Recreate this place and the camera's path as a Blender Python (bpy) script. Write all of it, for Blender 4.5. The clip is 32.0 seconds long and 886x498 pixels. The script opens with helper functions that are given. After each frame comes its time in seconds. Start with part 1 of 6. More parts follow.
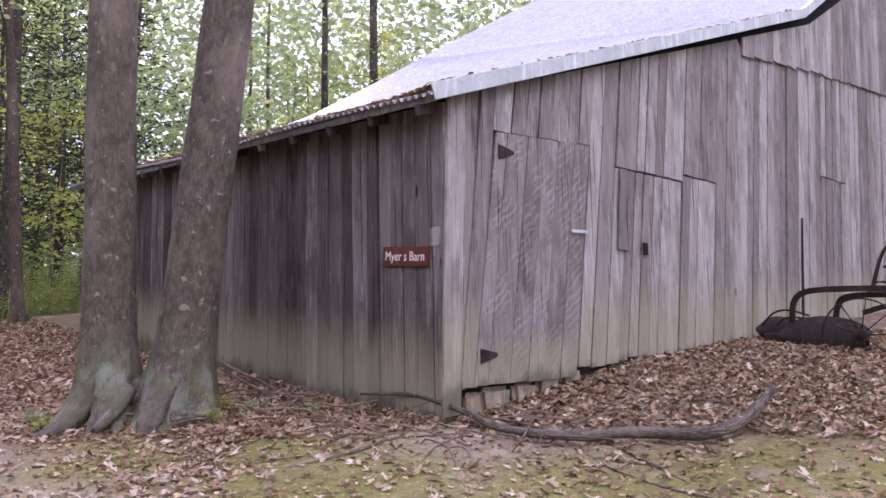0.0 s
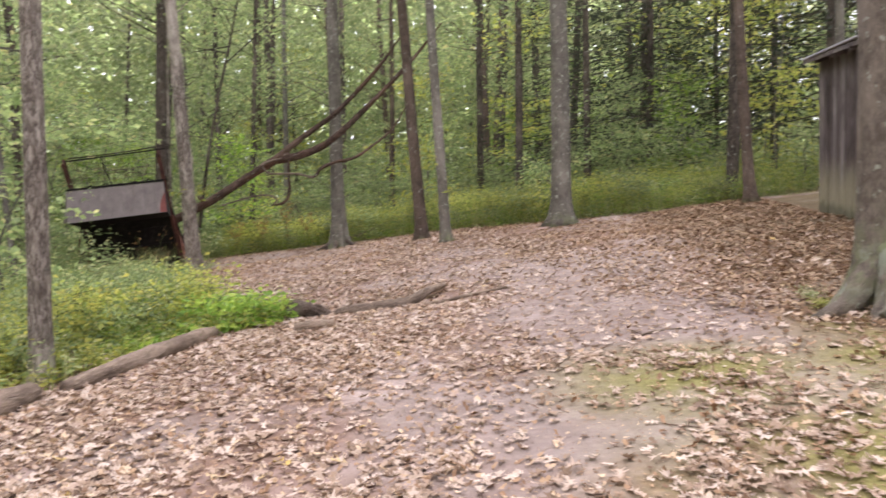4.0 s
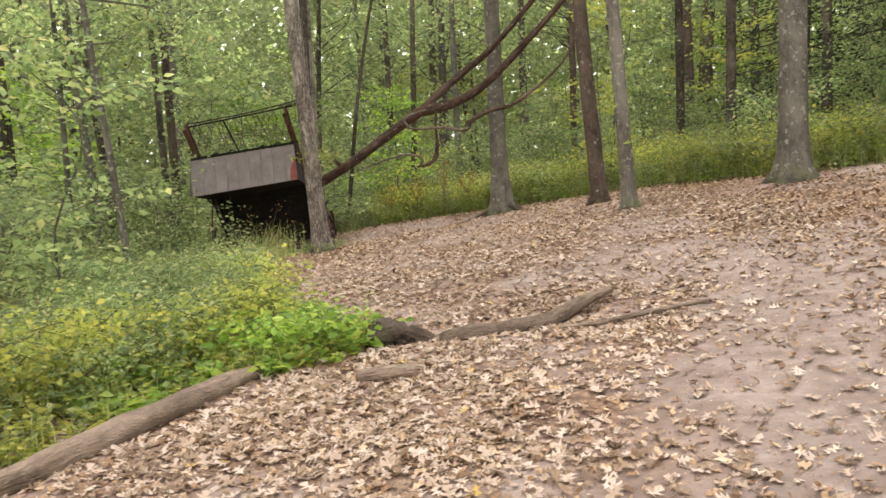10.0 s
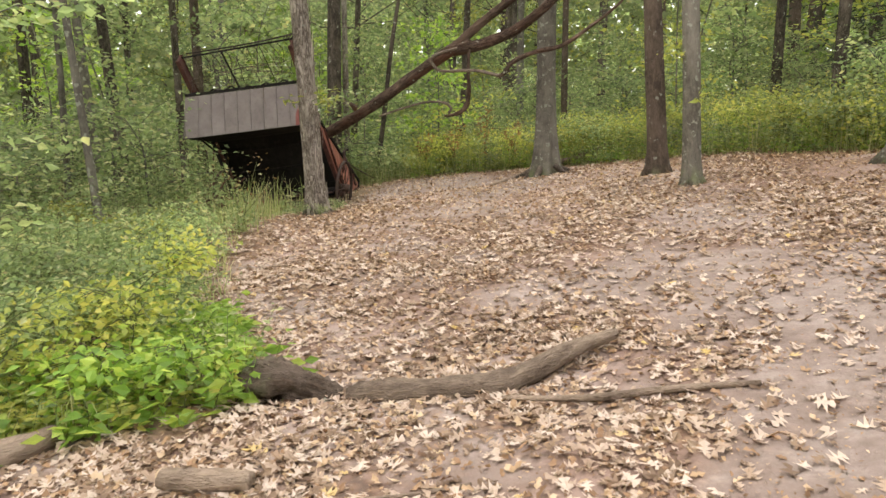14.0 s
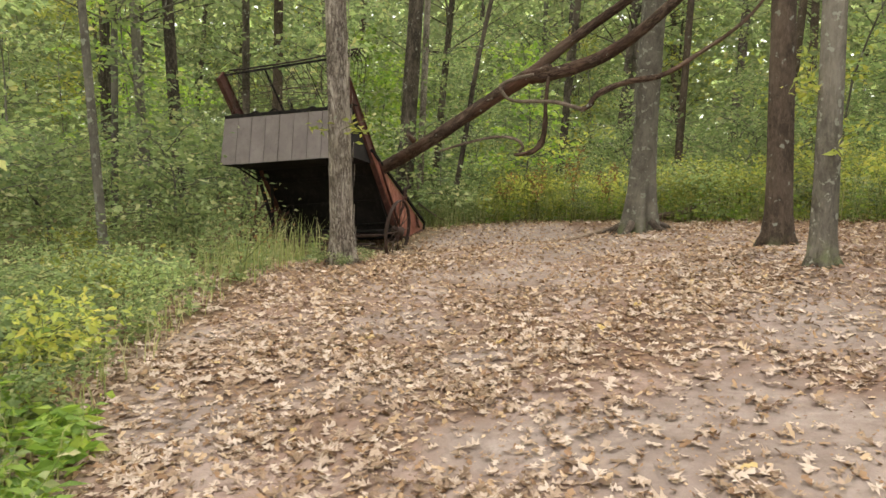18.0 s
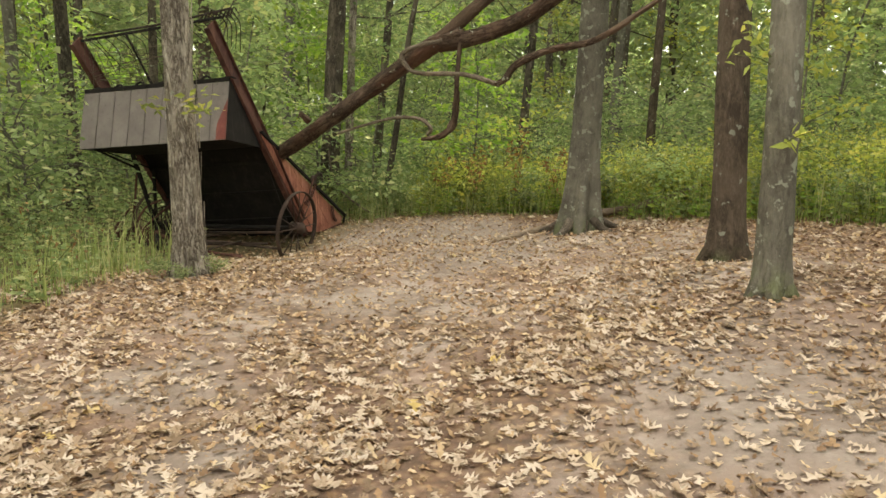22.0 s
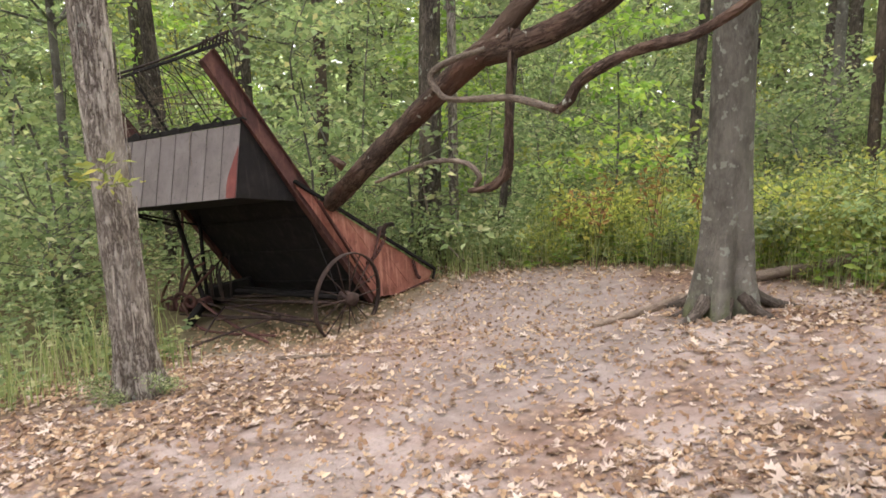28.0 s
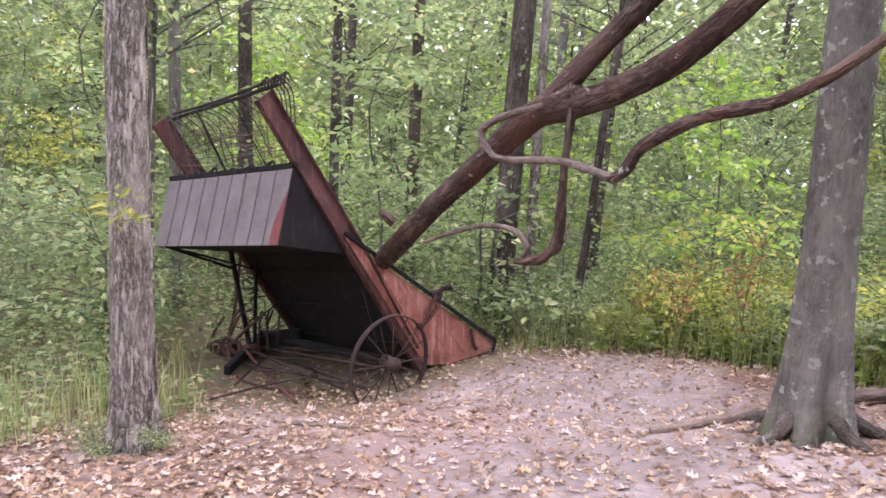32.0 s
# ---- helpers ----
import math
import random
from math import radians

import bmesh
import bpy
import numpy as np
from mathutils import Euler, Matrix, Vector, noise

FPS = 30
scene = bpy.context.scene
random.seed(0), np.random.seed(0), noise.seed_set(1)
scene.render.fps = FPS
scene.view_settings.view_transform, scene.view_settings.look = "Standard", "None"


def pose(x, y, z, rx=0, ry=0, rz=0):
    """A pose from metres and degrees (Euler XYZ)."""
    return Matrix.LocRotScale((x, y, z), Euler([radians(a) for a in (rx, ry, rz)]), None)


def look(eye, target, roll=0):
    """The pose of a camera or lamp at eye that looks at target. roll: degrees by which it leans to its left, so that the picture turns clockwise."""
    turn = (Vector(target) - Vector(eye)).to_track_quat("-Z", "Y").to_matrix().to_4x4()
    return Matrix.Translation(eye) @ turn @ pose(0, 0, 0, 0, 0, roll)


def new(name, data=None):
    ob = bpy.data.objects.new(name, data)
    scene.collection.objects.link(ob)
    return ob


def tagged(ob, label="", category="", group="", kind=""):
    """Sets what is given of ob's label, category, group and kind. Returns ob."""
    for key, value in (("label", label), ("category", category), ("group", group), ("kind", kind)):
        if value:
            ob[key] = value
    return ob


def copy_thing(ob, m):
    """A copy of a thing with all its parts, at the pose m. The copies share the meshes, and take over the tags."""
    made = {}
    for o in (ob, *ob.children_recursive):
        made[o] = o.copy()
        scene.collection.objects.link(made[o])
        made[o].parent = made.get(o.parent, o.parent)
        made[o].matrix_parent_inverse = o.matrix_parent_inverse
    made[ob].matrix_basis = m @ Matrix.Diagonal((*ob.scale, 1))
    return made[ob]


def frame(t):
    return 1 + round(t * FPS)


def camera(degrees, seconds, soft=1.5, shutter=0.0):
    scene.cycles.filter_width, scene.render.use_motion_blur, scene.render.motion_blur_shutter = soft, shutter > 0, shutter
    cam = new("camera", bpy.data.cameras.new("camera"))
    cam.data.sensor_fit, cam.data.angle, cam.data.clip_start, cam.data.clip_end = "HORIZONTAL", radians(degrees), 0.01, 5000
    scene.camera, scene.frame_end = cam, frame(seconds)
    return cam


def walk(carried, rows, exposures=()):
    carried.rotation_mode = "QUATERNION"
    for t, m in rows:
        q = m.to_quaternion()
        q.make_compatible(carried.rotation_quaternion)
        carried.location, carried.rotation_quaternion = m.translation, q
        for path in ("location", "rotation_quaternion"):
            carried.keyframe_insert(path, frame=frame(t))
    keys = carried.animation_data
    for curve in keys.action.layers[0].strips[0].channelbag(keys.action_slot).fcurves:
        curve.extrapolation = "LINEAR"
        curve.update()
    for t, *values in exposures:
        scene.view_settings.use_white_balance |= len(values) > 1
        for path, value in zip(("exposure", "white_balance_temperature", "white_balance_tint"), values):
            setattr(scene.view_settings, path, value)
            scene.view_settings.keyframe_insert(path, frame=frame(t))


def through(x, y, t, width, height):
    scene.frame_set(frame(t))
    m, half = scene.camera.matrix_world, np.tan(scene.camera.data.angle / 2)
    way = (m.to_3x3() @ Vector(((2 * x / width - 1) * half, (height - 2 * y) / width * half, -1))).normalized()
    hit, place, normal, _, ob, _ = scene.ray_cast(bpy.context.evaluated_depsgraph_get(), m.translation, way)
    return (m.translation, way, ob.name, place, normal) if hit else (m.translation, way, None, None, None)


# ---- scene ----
cam = camera(61.40, 32.0, 1.5, 0.3)
PATH = [
    (0.0, look((-0.222, -2.383, 1.492), (4.142, 0.004, 1.997), -1.11)),
    (0.5, look((-0.209, -2.373, 1.491), (4.074, 0.174, 1.903), -1.26)),
    (1.0, look((-0.200, -2.367, 1.490), (4.052, 0.240, 1.839), -1.58)),
    (1.5, look((-0.198, -2.363, 1.489), (3.916, 0.463, 1.793), -2.17)),
    (2.0, look((-0.223, -2.358, 1.489), (3.503, 0.969, 1.708), -3.21)),
    (2.5, look((-0.258, -2.227, 1.481), (2.500, 1.943, 1.527), -3.09)),
    (3.0, look((-0.331, -2.041, 1.463), (1.766, 2.497, 1.369), -2.07)),
    (3.5, look((-0.463, -1.837, 1.466), (1.164, 2.890, 1.400), -1.06)),
    (4.0, look((-0.492, -1.647, 1.462), (0.488, 3.252, 1.259), -0.90)),
    (4.5, look((-0.393, -1.437, 1.469), (-0.045, 3.539, 1.122), 1.53)),
    (6.5, look((-0.028, -0.267, 1.581), (-0.143, 4.699, 1.012), 1.70)),
    (7.0, look((0.014, 0.072, 1.602), (0.097, 5.045, 1.091), 1.07)),
    (7.5, look((0.116, 0.343, 1.640), (-0.149, 5.311, 1.137), 1.95)),
    (8.0, look((0.111, 0.629, 1.658), (-0.311, 5.600, 1.320), 0.00)),
    (8.5, look((0.128, 0.873, 1.669), (-0.169, 5.849, 1.279), -0.98)),
    (9.0, look((0.259, 1.130, 1.690), (-0.426, 6.073, 1.388), 0.95)),
    (9.5, look((0.393, 1.395, 1.695), (-0.276, 6.333, 1.290), -1.12)),
    (10.0, look((0.544, 1.710, 1.686), (0.187, 6.672, 1.184), -2.94)),
    (10.5, look((0.764, 1.984, 1.678), (0.183, 6.927, 1.197), 0.71)),
    (11.0, look((0.971, 2.354, 1.733), (0.151, 7.252, 1.148), 1.76)),
    (11.5, look((1.100, 2.649, 1.811), (0.345, 7.535, 1.066), -0.99)),
    (12.0, look((1.254, 2.865, 1.847), (0.486, 7.755, 1.140), 1.10)),
    (12.5, look((1.279, 3.149, 1.863), (0.565, 8.036, 1.080), -0.88)),
    (13.0, look((1.255, 3.433, 1.860), (0.696, 8.318, 0.949), -3.45)),
    (13.5, look((1.360, 3.728, 1.887), (0.562, 8.569, 0.924), 0.28)),
    (14.0, look((1.348, 4.050, 1.910), (0.459, 8.888, 1.011), -0.18)),
    (14.5, look((1.335, 4.351, 1.935), (0.636, 9.220, 1.041), -1.93)),
    (15.0, look((1.377, 4.636, 1.940), (0.531, 9.477, 1.017), 0.21)),
    (15.5, look((1.353, 4.894, 1.938), (0.236, 9.727, 1.310), 3.35)),
    (17.5, look((1.706, 6.122, 1.972), (0.299, 10.886, 1.405), 2.96)),
    (18.0, look((1.837, 6.441, 1.975), (0.133, 11.089, 1.271), 2.65)),
    (18.5, look((1.935, 6.801, 1.975), (0.509, 11.558, 1.396), 0.57)),
    (19.0, look((2.025, 7.150, 1.973), (1.082, 11.976, 1.063), 0.46)),
    (19.5, look((2.022, 7.445, 1.996), (1.093, 12.261, 1.025), 1.64)),
    (20.0, look((1.966, 7.721, 2.022), (0.918, 12.535, 1.171), -1.08)),
    (20.5, look((2.044, 7.965, 2.062), (0.360, 12.592, 1.192), 2.98)),
    (21.0, look((2.187, 8.216, 2.097), (0.412, 12.813, 1.250), 0.81)),
    (21.5, look((2.330, 8.496, 2.108), (0.714, 13.164, 1.332), 1.81)),
    (22.0, look((2.503, 8.724, 2.118), (0.742, 13.322, 1.250), 2.92)),
    (22.5, look((2.685, 8.941, 2.127), (0.771, 13.470, 1.221), 0.88)),
    (23.0, look((2.740, 9.128, 2.139), (0.857, 13.730, 1.612), 3.77)),
    (23.5, look((2.747, 9.329, 2.138), (0.561, 13.781, 1.508), 1.70)),
    (24.0, look((2.836, 9.614, 2.132), (0.347, 13.884, 1.379), 6.73)),
    (24.5, look((2.791, 9.881, 2.132), (0.251, 14.071, 1.134), 3.26)),
    (25.0, look((2.732, 10.199, 2.153), (0.203, 14.386, 1.119), -0.29)),
    (25.5, look((2.792, 10.474, 2.183), (-0.001, 14.505, 1.213), 4.99)),
    (27.5, look((2.831, 11.737, 2.499), (-0.178, 15.544, 1.294), 0.89)),
    (28.0, look((2.693, 11.947, 2.539), (-0.362, 15.794, 1.606), -1.07)),
    (28.5, look((2.691, 12.170, 2.554), (-0.514, 15.922, 1.747), 2.33)),
    (29.0, look((2.731, 12.270, 2.563), (-0.701, 15.855, 1.950), 3.33)),
    (29.5, look((2.705, 12.348, 2.553), (-0.745, 15.917, 1.951), 4.28)),
    (30.0, look((2.621, 12.442, 2.543), (-0.807, 16.059, 2.135), 3.23)),
    (30.5, look((2.557, 12.521, 2.536), (-0.860, 16.127, 1.970), 3.04)),
    (31.0, look((2.516, 12.607, 2.517), (-1.216, 15.884, 1.944), 3.92)),
    (31.5, look((2.622, 12.743, 2.521), (-1.114, 16.014, 1.933), 3.63)),
    (32.0, look((2.664, 12.811, 2.530), (-0.973, 16.196, 1.973), 3.29)),
]
EXPOSURES = ((0.0, 1.03, 5700, 40), (2.0, 1.18, 5950, 36), (3.0, 1.28, 6500, 27), (4.0, 1.38, 6400, 26), (8.0, 1.37, 7000, 19), (13.0, 1.47, 7000, 16), (20.0, 1.34, 7400, 10), (23.0, 1.35, 7700, 5), (25.0, 1.42, 7400, 8), (28.0, 1.68, 6450, 21), (30.0, 1.80, 6250, 27), (32.0, 2.0, 5800, 38))
walk(cam, PATH, EXPOSURES)

# ---- light: an overcast autumn day under an open canopy ----
world = bpy.data.worlds.new("overcast_sky")
scene.world = world
world.use_nodes = True
wn, wl = world.node_tree.nodes, world.node_tree.links
sky = wn.new("ShaderNodeTexSky")
sky.sky_type = 'NISHITA'
sky.sun_disc = False
sky.sun_elevation = radians(48)
sky.sun_rotation = radians(205)
sky.air_density, sky.dust_density, sky.ozone_density = 1.0, 4.0, 1.0
veil = wn.new("ShaderNodeMixRGB")
veil.inputs[0].default_value = 0.75
veil.inputs[2].default_value = (9.5, 9.9, 10.2, 1)
wl.new(sky.outputs[0], veil.inputs[1])
wl.new(veil.outputs[0], wn["Background"].inputs[0])
wn["Background"].inputs[1].default_value = 0.14
sun = new("sun", bpy.data.lights.new("sun", 'SUN'))
sun.data.energy, sun.data.angle, sun.data.color = 1.4, radians(20), (1.0, 0.95, 0.87)
sun.rotation_euler = (radians(42), 0, radians(155))


# ---- the lie of the land: rises to the east and to the north ----
def gz(x, y):
    px, py = np.asarray(x, float), np.asarray(y, float)
    x = 14 * np.tanh(np.asarray(x, float) / 14)
    y = 8 + 18 * np.tanh((np.asarray(y, float) - 8) / 18)
    z = .046 + .0760 * x + .0336 * y + .00547 * x * x + .00236 * x * y + .00012 * y * y
    bump = .025 * np.sin(1.7 * x + .6 * y) * np.sin(1.3 * y - .4 * x + 1) + .012 * np.sin(4.1 * x + 2) * np.sin(3.7 * y)
    for cx, cy, r, h in ((-2.3, 14.2, 1.5, .14), (-3.2, 17.2, 1.1, -.2), (.6, 8.4, 1.8, -.13), (-.6, 18.6, 1.0, -.12), (2.6, 15.3, .9, .08), (8.5, -.25, 1.1, .10), (7.4, .05, .7, .02), (10.2, -.75, .9, .06)):
        z = z + h * np.exp(-((px - cx) ** 2 + (py - cy) ** 2) / (r * r))
    return z + bump


CLEARING = [(-4.6, -9), (-3.4, 3.4), (-2.7, 5.1), (-1.75, 7.2), (-.5, 8.1), (-1.2, 9.2), (-1.9, 10.2), (-2.7, 12.1), (-3.1, 14.0),
            (-3.0, 15.6), (-2.7, 17.2), (-2.8, 19.6), (-1.6, 20.2), (0, 20.2), (1.2, 19.4), (2.4, 19.0), (4.4, 17.6), (5.8, 15.4),
            (8.4, 13.8), (10.7, 13.3), (15, 13), (17, 4), (17, -9)]


def edge_distance(x, y):
    """Signed distance to the clearing's rim, positive inside."""
    x, y = np.asarray(x, float), np.asarray(y, float)
    best, inside = np.full(x.shape, 1e9), np.zeros(x.shape, bool)
    for k in range(len(CLEARING)):
        ax, ay = CLEARING[k - 1]
        bx, by = CLEARING[k]
        dx, dy = bx - ax, by - ay
        u = np.clip(((x - ax) * dx + (y - ay) * dy) / (dx * dx + dy * dy), 0, 1)
        best = np.minimum(best, np.hypot(x - ax - u * dx, y - ay - u * dy))
        cross = ((ay > y) != (by > y)) & (x < (bx - ax) * (y - ay) / (by - ay + 1e-12) + ax)
        inside ^= cross
    return np.where(inside, best, -best)


BARE = ((2.5, 5.2, 1.2, 2.1, .9), (3.3, 8.4, 1.3, 1.9, .9), (1.3, 3.0, 1.2, .9, .85), (2.2, 10.4, 1.0, .7, .85), (.9, 10.0, .4, .35, .7), (-.3, 10.6, .4, .35, .6), (-1.0, 10.0, .5, .35, .6), (3.0, 12.6, .8, 1.6, .7),
        (-.6, 12.1, .6, .5, .75), (.2, 11.4, .4, .35, .7), (-1.3, 18.6, 1.5, 1.0, .85), (-.3, 16.7, .9, 1.3, .8), (-.2, 14.3, .8, .5, .5), (-1.3, 3.4, .7, .45, .65), (.9, 7.1, .3, .3, .6), (1.15, 2.3, .6, .4, 1.0), (2.7, 3.4, .8, .8, .75), (.3, 1.6, .6, .4, .6))


def bare_earth(x, y):
    """0..1: where feet keep the leaves away."""
    wob = .25 * np.sin(2.9 * x + 1.3 * y) * np.sin(2.3 * y - 1.1 * x) + .12 * np.sin(7.1 * x - 3.3 * y + 1)
    best = np.zeros(np.shape(x))
    for cx, cy, rx, ry, k in BARE:
        q = np.sqrt(((x - cx) / rx) ** 2 + ((y - cy) / ry) ** 2) + wob
        best = np.maximum(best, k * np.clip(1.55 - q, 0, 1) ** .7)
    return best


# ---- materials ----
def material(name, rough=0.85, metal=0.0, spec=0.3):
    m = bpy.data.materials.new(name)
    m.use_nodes = True
    b = m.node_tree.nodes["Principled BSDF"]
    b.inputs["Roughness"].default_value = rough
    b.inputs["Metallic"].default_value = metal
    b.inputs["Specular IOR Level"].default_value = spec
    return m


class Nodes:
    """Small helper to wire a material."""

    def __init__(self, m):
        self.t = m.node_tree
        self.bsdf = self.t.nodes["Principled BSDF"]
        self.coord = self.t.nodes.new("ShaderNodeTexCoord")
        self.info = self.t.nodes.new("ShaderNodeObjectInfo")
        self.geo = self.t.nodes.new("ShaderNodeNewGeometry")

    def link(self, a, b):
        self.t.links.new(a, b)

    def mapped(self, scale, source="World", offset_by_object=False):
        n = self.t.nodes.new("ShaderNodeMapping")
        n.inputs["Scale"].default_value = scale
        if source == "Limb":
            a = self.t.nodes.new("ShaderNodeAttribute")
            a.attribute_name = "limb"
            self.link(a.outputs["Vector"], n.inputs["Vector"])
        else:
            self.link(self.geo.outputs["Position"] if source == "World" else self.coord.outputs[source], n.inputs["Vector"])
        if offset_by_object:
            v = self.t.nodes.new("ShaderNodeVectorMath")
            v.operation = 'SCALE'
            v.inputs[0].default_value = (17, 31, 23)
            self.link(self.info.outputs["Random"], v.inputs["Scale"])
            self.link(v.outputs[0], n.inputs["Location"])
        return n.outputs[0]

    def noise(self, vec, scale, detail=6, rough=0.6):
        n = self.t.nodes.new("ShaderNodeTexNoise")
        n.inputs["Scale"].default_value, n.inputs["Detail"].default_value, n.inputs["Roughness"].default_value = scale, detail, rough
        self.link(vec, n.inputs["Vector"])
        return n.outputs["Fac"]

    def voronoi(self, vec, scale, feature='F1'):
        n = self.t.nodes.new("ShaderNodeTexVoronoi")
        n.feature = feature
        n.inputs["Scale"].default_value = scale
        self.link(vec, n.inputs["Vector"])
        return n.outputs["Distance"]

    def ramp(self, fac, stops):
        n = self.t.nodes.new("ShaderNodeValToRGB")
        e = n.color_ramp.elements
        while len(e) < len(stops):
            e.new(0.5)
        for k, (p, c) in enumerate(stops):
            e[k].position, e[k].color = p, (*c, 1) if len(c) == 3 else c
        self.link(fac, n.inputs[0])
        return n.outputs[0]

    def step(self, fac, lo, hi):
        n = self.t.nodes.new("ShaderNodeMapRange")
        n.interpolation_type = 'SMOOTHSTEP'
        n.inputs["From Min"].default_value, n.inputs["From Max"].default_value = lo, hi
        self.link(fac, n.inputs["Value"])
        return n.outputs[0]

    def math(self, op, a, b):
        n = self.t.nodes.new("ShaderNodeMath")
        n.operation = op
        for k, v in enumerate((a, b)):
            if isinstance(v, (int, float)):
                n.inputs[k].default_value = v
            else:
                self.link(v, n.inputs[k])
        return n.outputs[0]

    def mix(self, fac, a, b, mode='MIX'):
        n = self.t.nodes.new("ShaderNodeMixRGB")
        n.blend_type = mode
        for k, v in enumerate((fac, a, b)):
            if isinstance(v, (int, float)):
                n.inputs[k].default_value = v
            elif isinstance(v, tuple):
                n.inputs[k].default_value = (*v, 1)
            else:
                self.link(v, n.inputs[k])
        return n.outputs[0]

    def hsv(self, color, h, s, v):
        n = self.t.nodes.new("ShaderNodeHueSaturation")
        for key, val in (("Hue", h), ("Saturation", s), ("Value", v)):
            if isinstance(val, (int, float)):
                n.inputs[key].default_value = val
            else:
                self.link(val, n.inputs[key])
        self.link(color, n.inputs["Color"])
        return n.outputs[0]

    def z_of(self, source="World"):
        n = self.t.nodes.new("ShaderNodeSeparateXYZ")
        self.link(self.mapped((1, 1, 1), source), n.inputs[0])
        return n.outputs[2]

    def bump(self, height, strength, distance):
        n = self.t.nodes.new("ShaderNodeBump")
        n.inputs["Strength"].default_value, n.inputs["Distance"].default_value = strength, distance
        self.link(height, n.inputs["Height"])
        self.link(n.outputs[0], self.bsdf.inputs["Normal"])

    def color(self, c):
        self.link(c, self.bsdf.inputs["Base Color"])


def span(n, value, lo, hi):
    """Random value 0..1 to lo..hi."""
    return n.math('ADD', n.math('MULTIPLY', value, hi - lo), lo)


def bark_material(name, dark, light, lichen=0.0, groove=9.0, relief=0.02, moss=0.0, red=None, furrows=1.0, pale=0.0):
    m = material(name, 0.95, 0, 0.15)
    n = Nodes(m)
    fine = n.noise(n.mapped((1, 1, .34), "Limb", True), groove * 2.2, 8, .72)
    furrow = n.noise(n.mapped((1, 1, .26), "Limb", True), groove * 1.5, 4, .75)
    ridge = n.math('MULTIPLY', n.math('ABSOLUTE', n.math('SUBTRACT', furrow, .5), 0), 2.2)
    broad = n.noise(n.mapped((1, 1, .6), "Limb", True), 1.6, 5, .6)
    c = n.ramp(fine, [(.3, dark), (.7, light)])
    c = n.mix(n.math('MULTIPLY', n.step(ridge, 0.16, 0.0), furrows), c, tuple(q * .6 for q in dark))
    mottle = n.noise(n.mapped((1, 1, .8), "Limb", True), groove * .62, 5, .7)
    c = n.mix(n.math('MULTIPLY', n.step(mottle, .47, .62), .55), c, tuple(q * .62 for q in dark))
    c = n.mix(n.step(broad, .45, .7), c, n.mix(.5, c, tuple(q * 1.5 for q in light)))
    if red:
        c = n.mix(n.step(n.noise(n.mapped((1, 1, .3), "Limb"), 2.3, 4), .45, .65), c, red)
    if lichen:
        spots = n.noise(n.mapped((1, 1, 1), offset_by_object=True), 11, 3, .55)
        c = n.mix(n.step(spots, .69 - lichen * .14, .74 - lichen * .14), c, (.285, .295, .245))
    if moss:
        low = n.step(n.z_of("Limb"), moss, 0.0)
        patch = n.step(n.noise(n.mapped((1, 1, 1), offset_by_object=True), 5, 6, .7), .42, .6)
        c = n.mix(n.math('MULTIPLY', low, patch), c, (.17, .19, .10))
        if pale:
            crust = n.step(n.noise(n.mapped((1, 1, .8), offset_by_object=True), 3.4, 6, .72), .49, .60)
            c = n.mix(n.math('MULTIPLY', n.math('MULTIPLY', n.step(n.z_of("Limb"), pale, pale * .3), crust), .7), c, (.27, .295, .24))
    c = n.hsv(c, .5, 1, span(n, n.info.outputs["Random"], .8, 1.2))
    n.color(c)
    n.bump(n.math('ADD', n.math('MULTIPLY', n.step(ridge, 0, .25), .8), fine), .9, relief)
    return m


def leaf_material(name, stops, through=0.45, gloss=0.5, sat=1.0):
    m = material(name, gloss, 0, 0.35)
    n = Nodes(m)
    c = n.ramp(n.geo.outputs["Random Per Island"], stops)
    c = n.hsv(c, .5, sat, span(n, n.info.outputs["Random"], .66, 1.3))
    c = n.mix(n.noise(n.mapped((1, 1, 1), "World"), 30, 3), n.mix(.35, c, (.02, .03, .01)), c)
    n.color(c)
    if through:
        tr = n.t.nodes.new("ShaderNodeBsdfTranslucent")
        n.link(n.hsv(c, .49, 1.05, 1.75), tr.inputs["Color"])
        mx = n.t.nodes.new("ShaderNodeMixShader")
        mx.inputs[0].default_value = through
        n.link(n.bsdf.outputs[0], mx.inputs[1])
        n.link(tr.outputs[0], mx.inputs[2])
        n.link(mx.outputs[0], n.t.nodes["Material Output"].inputs["Surface"])
    return m


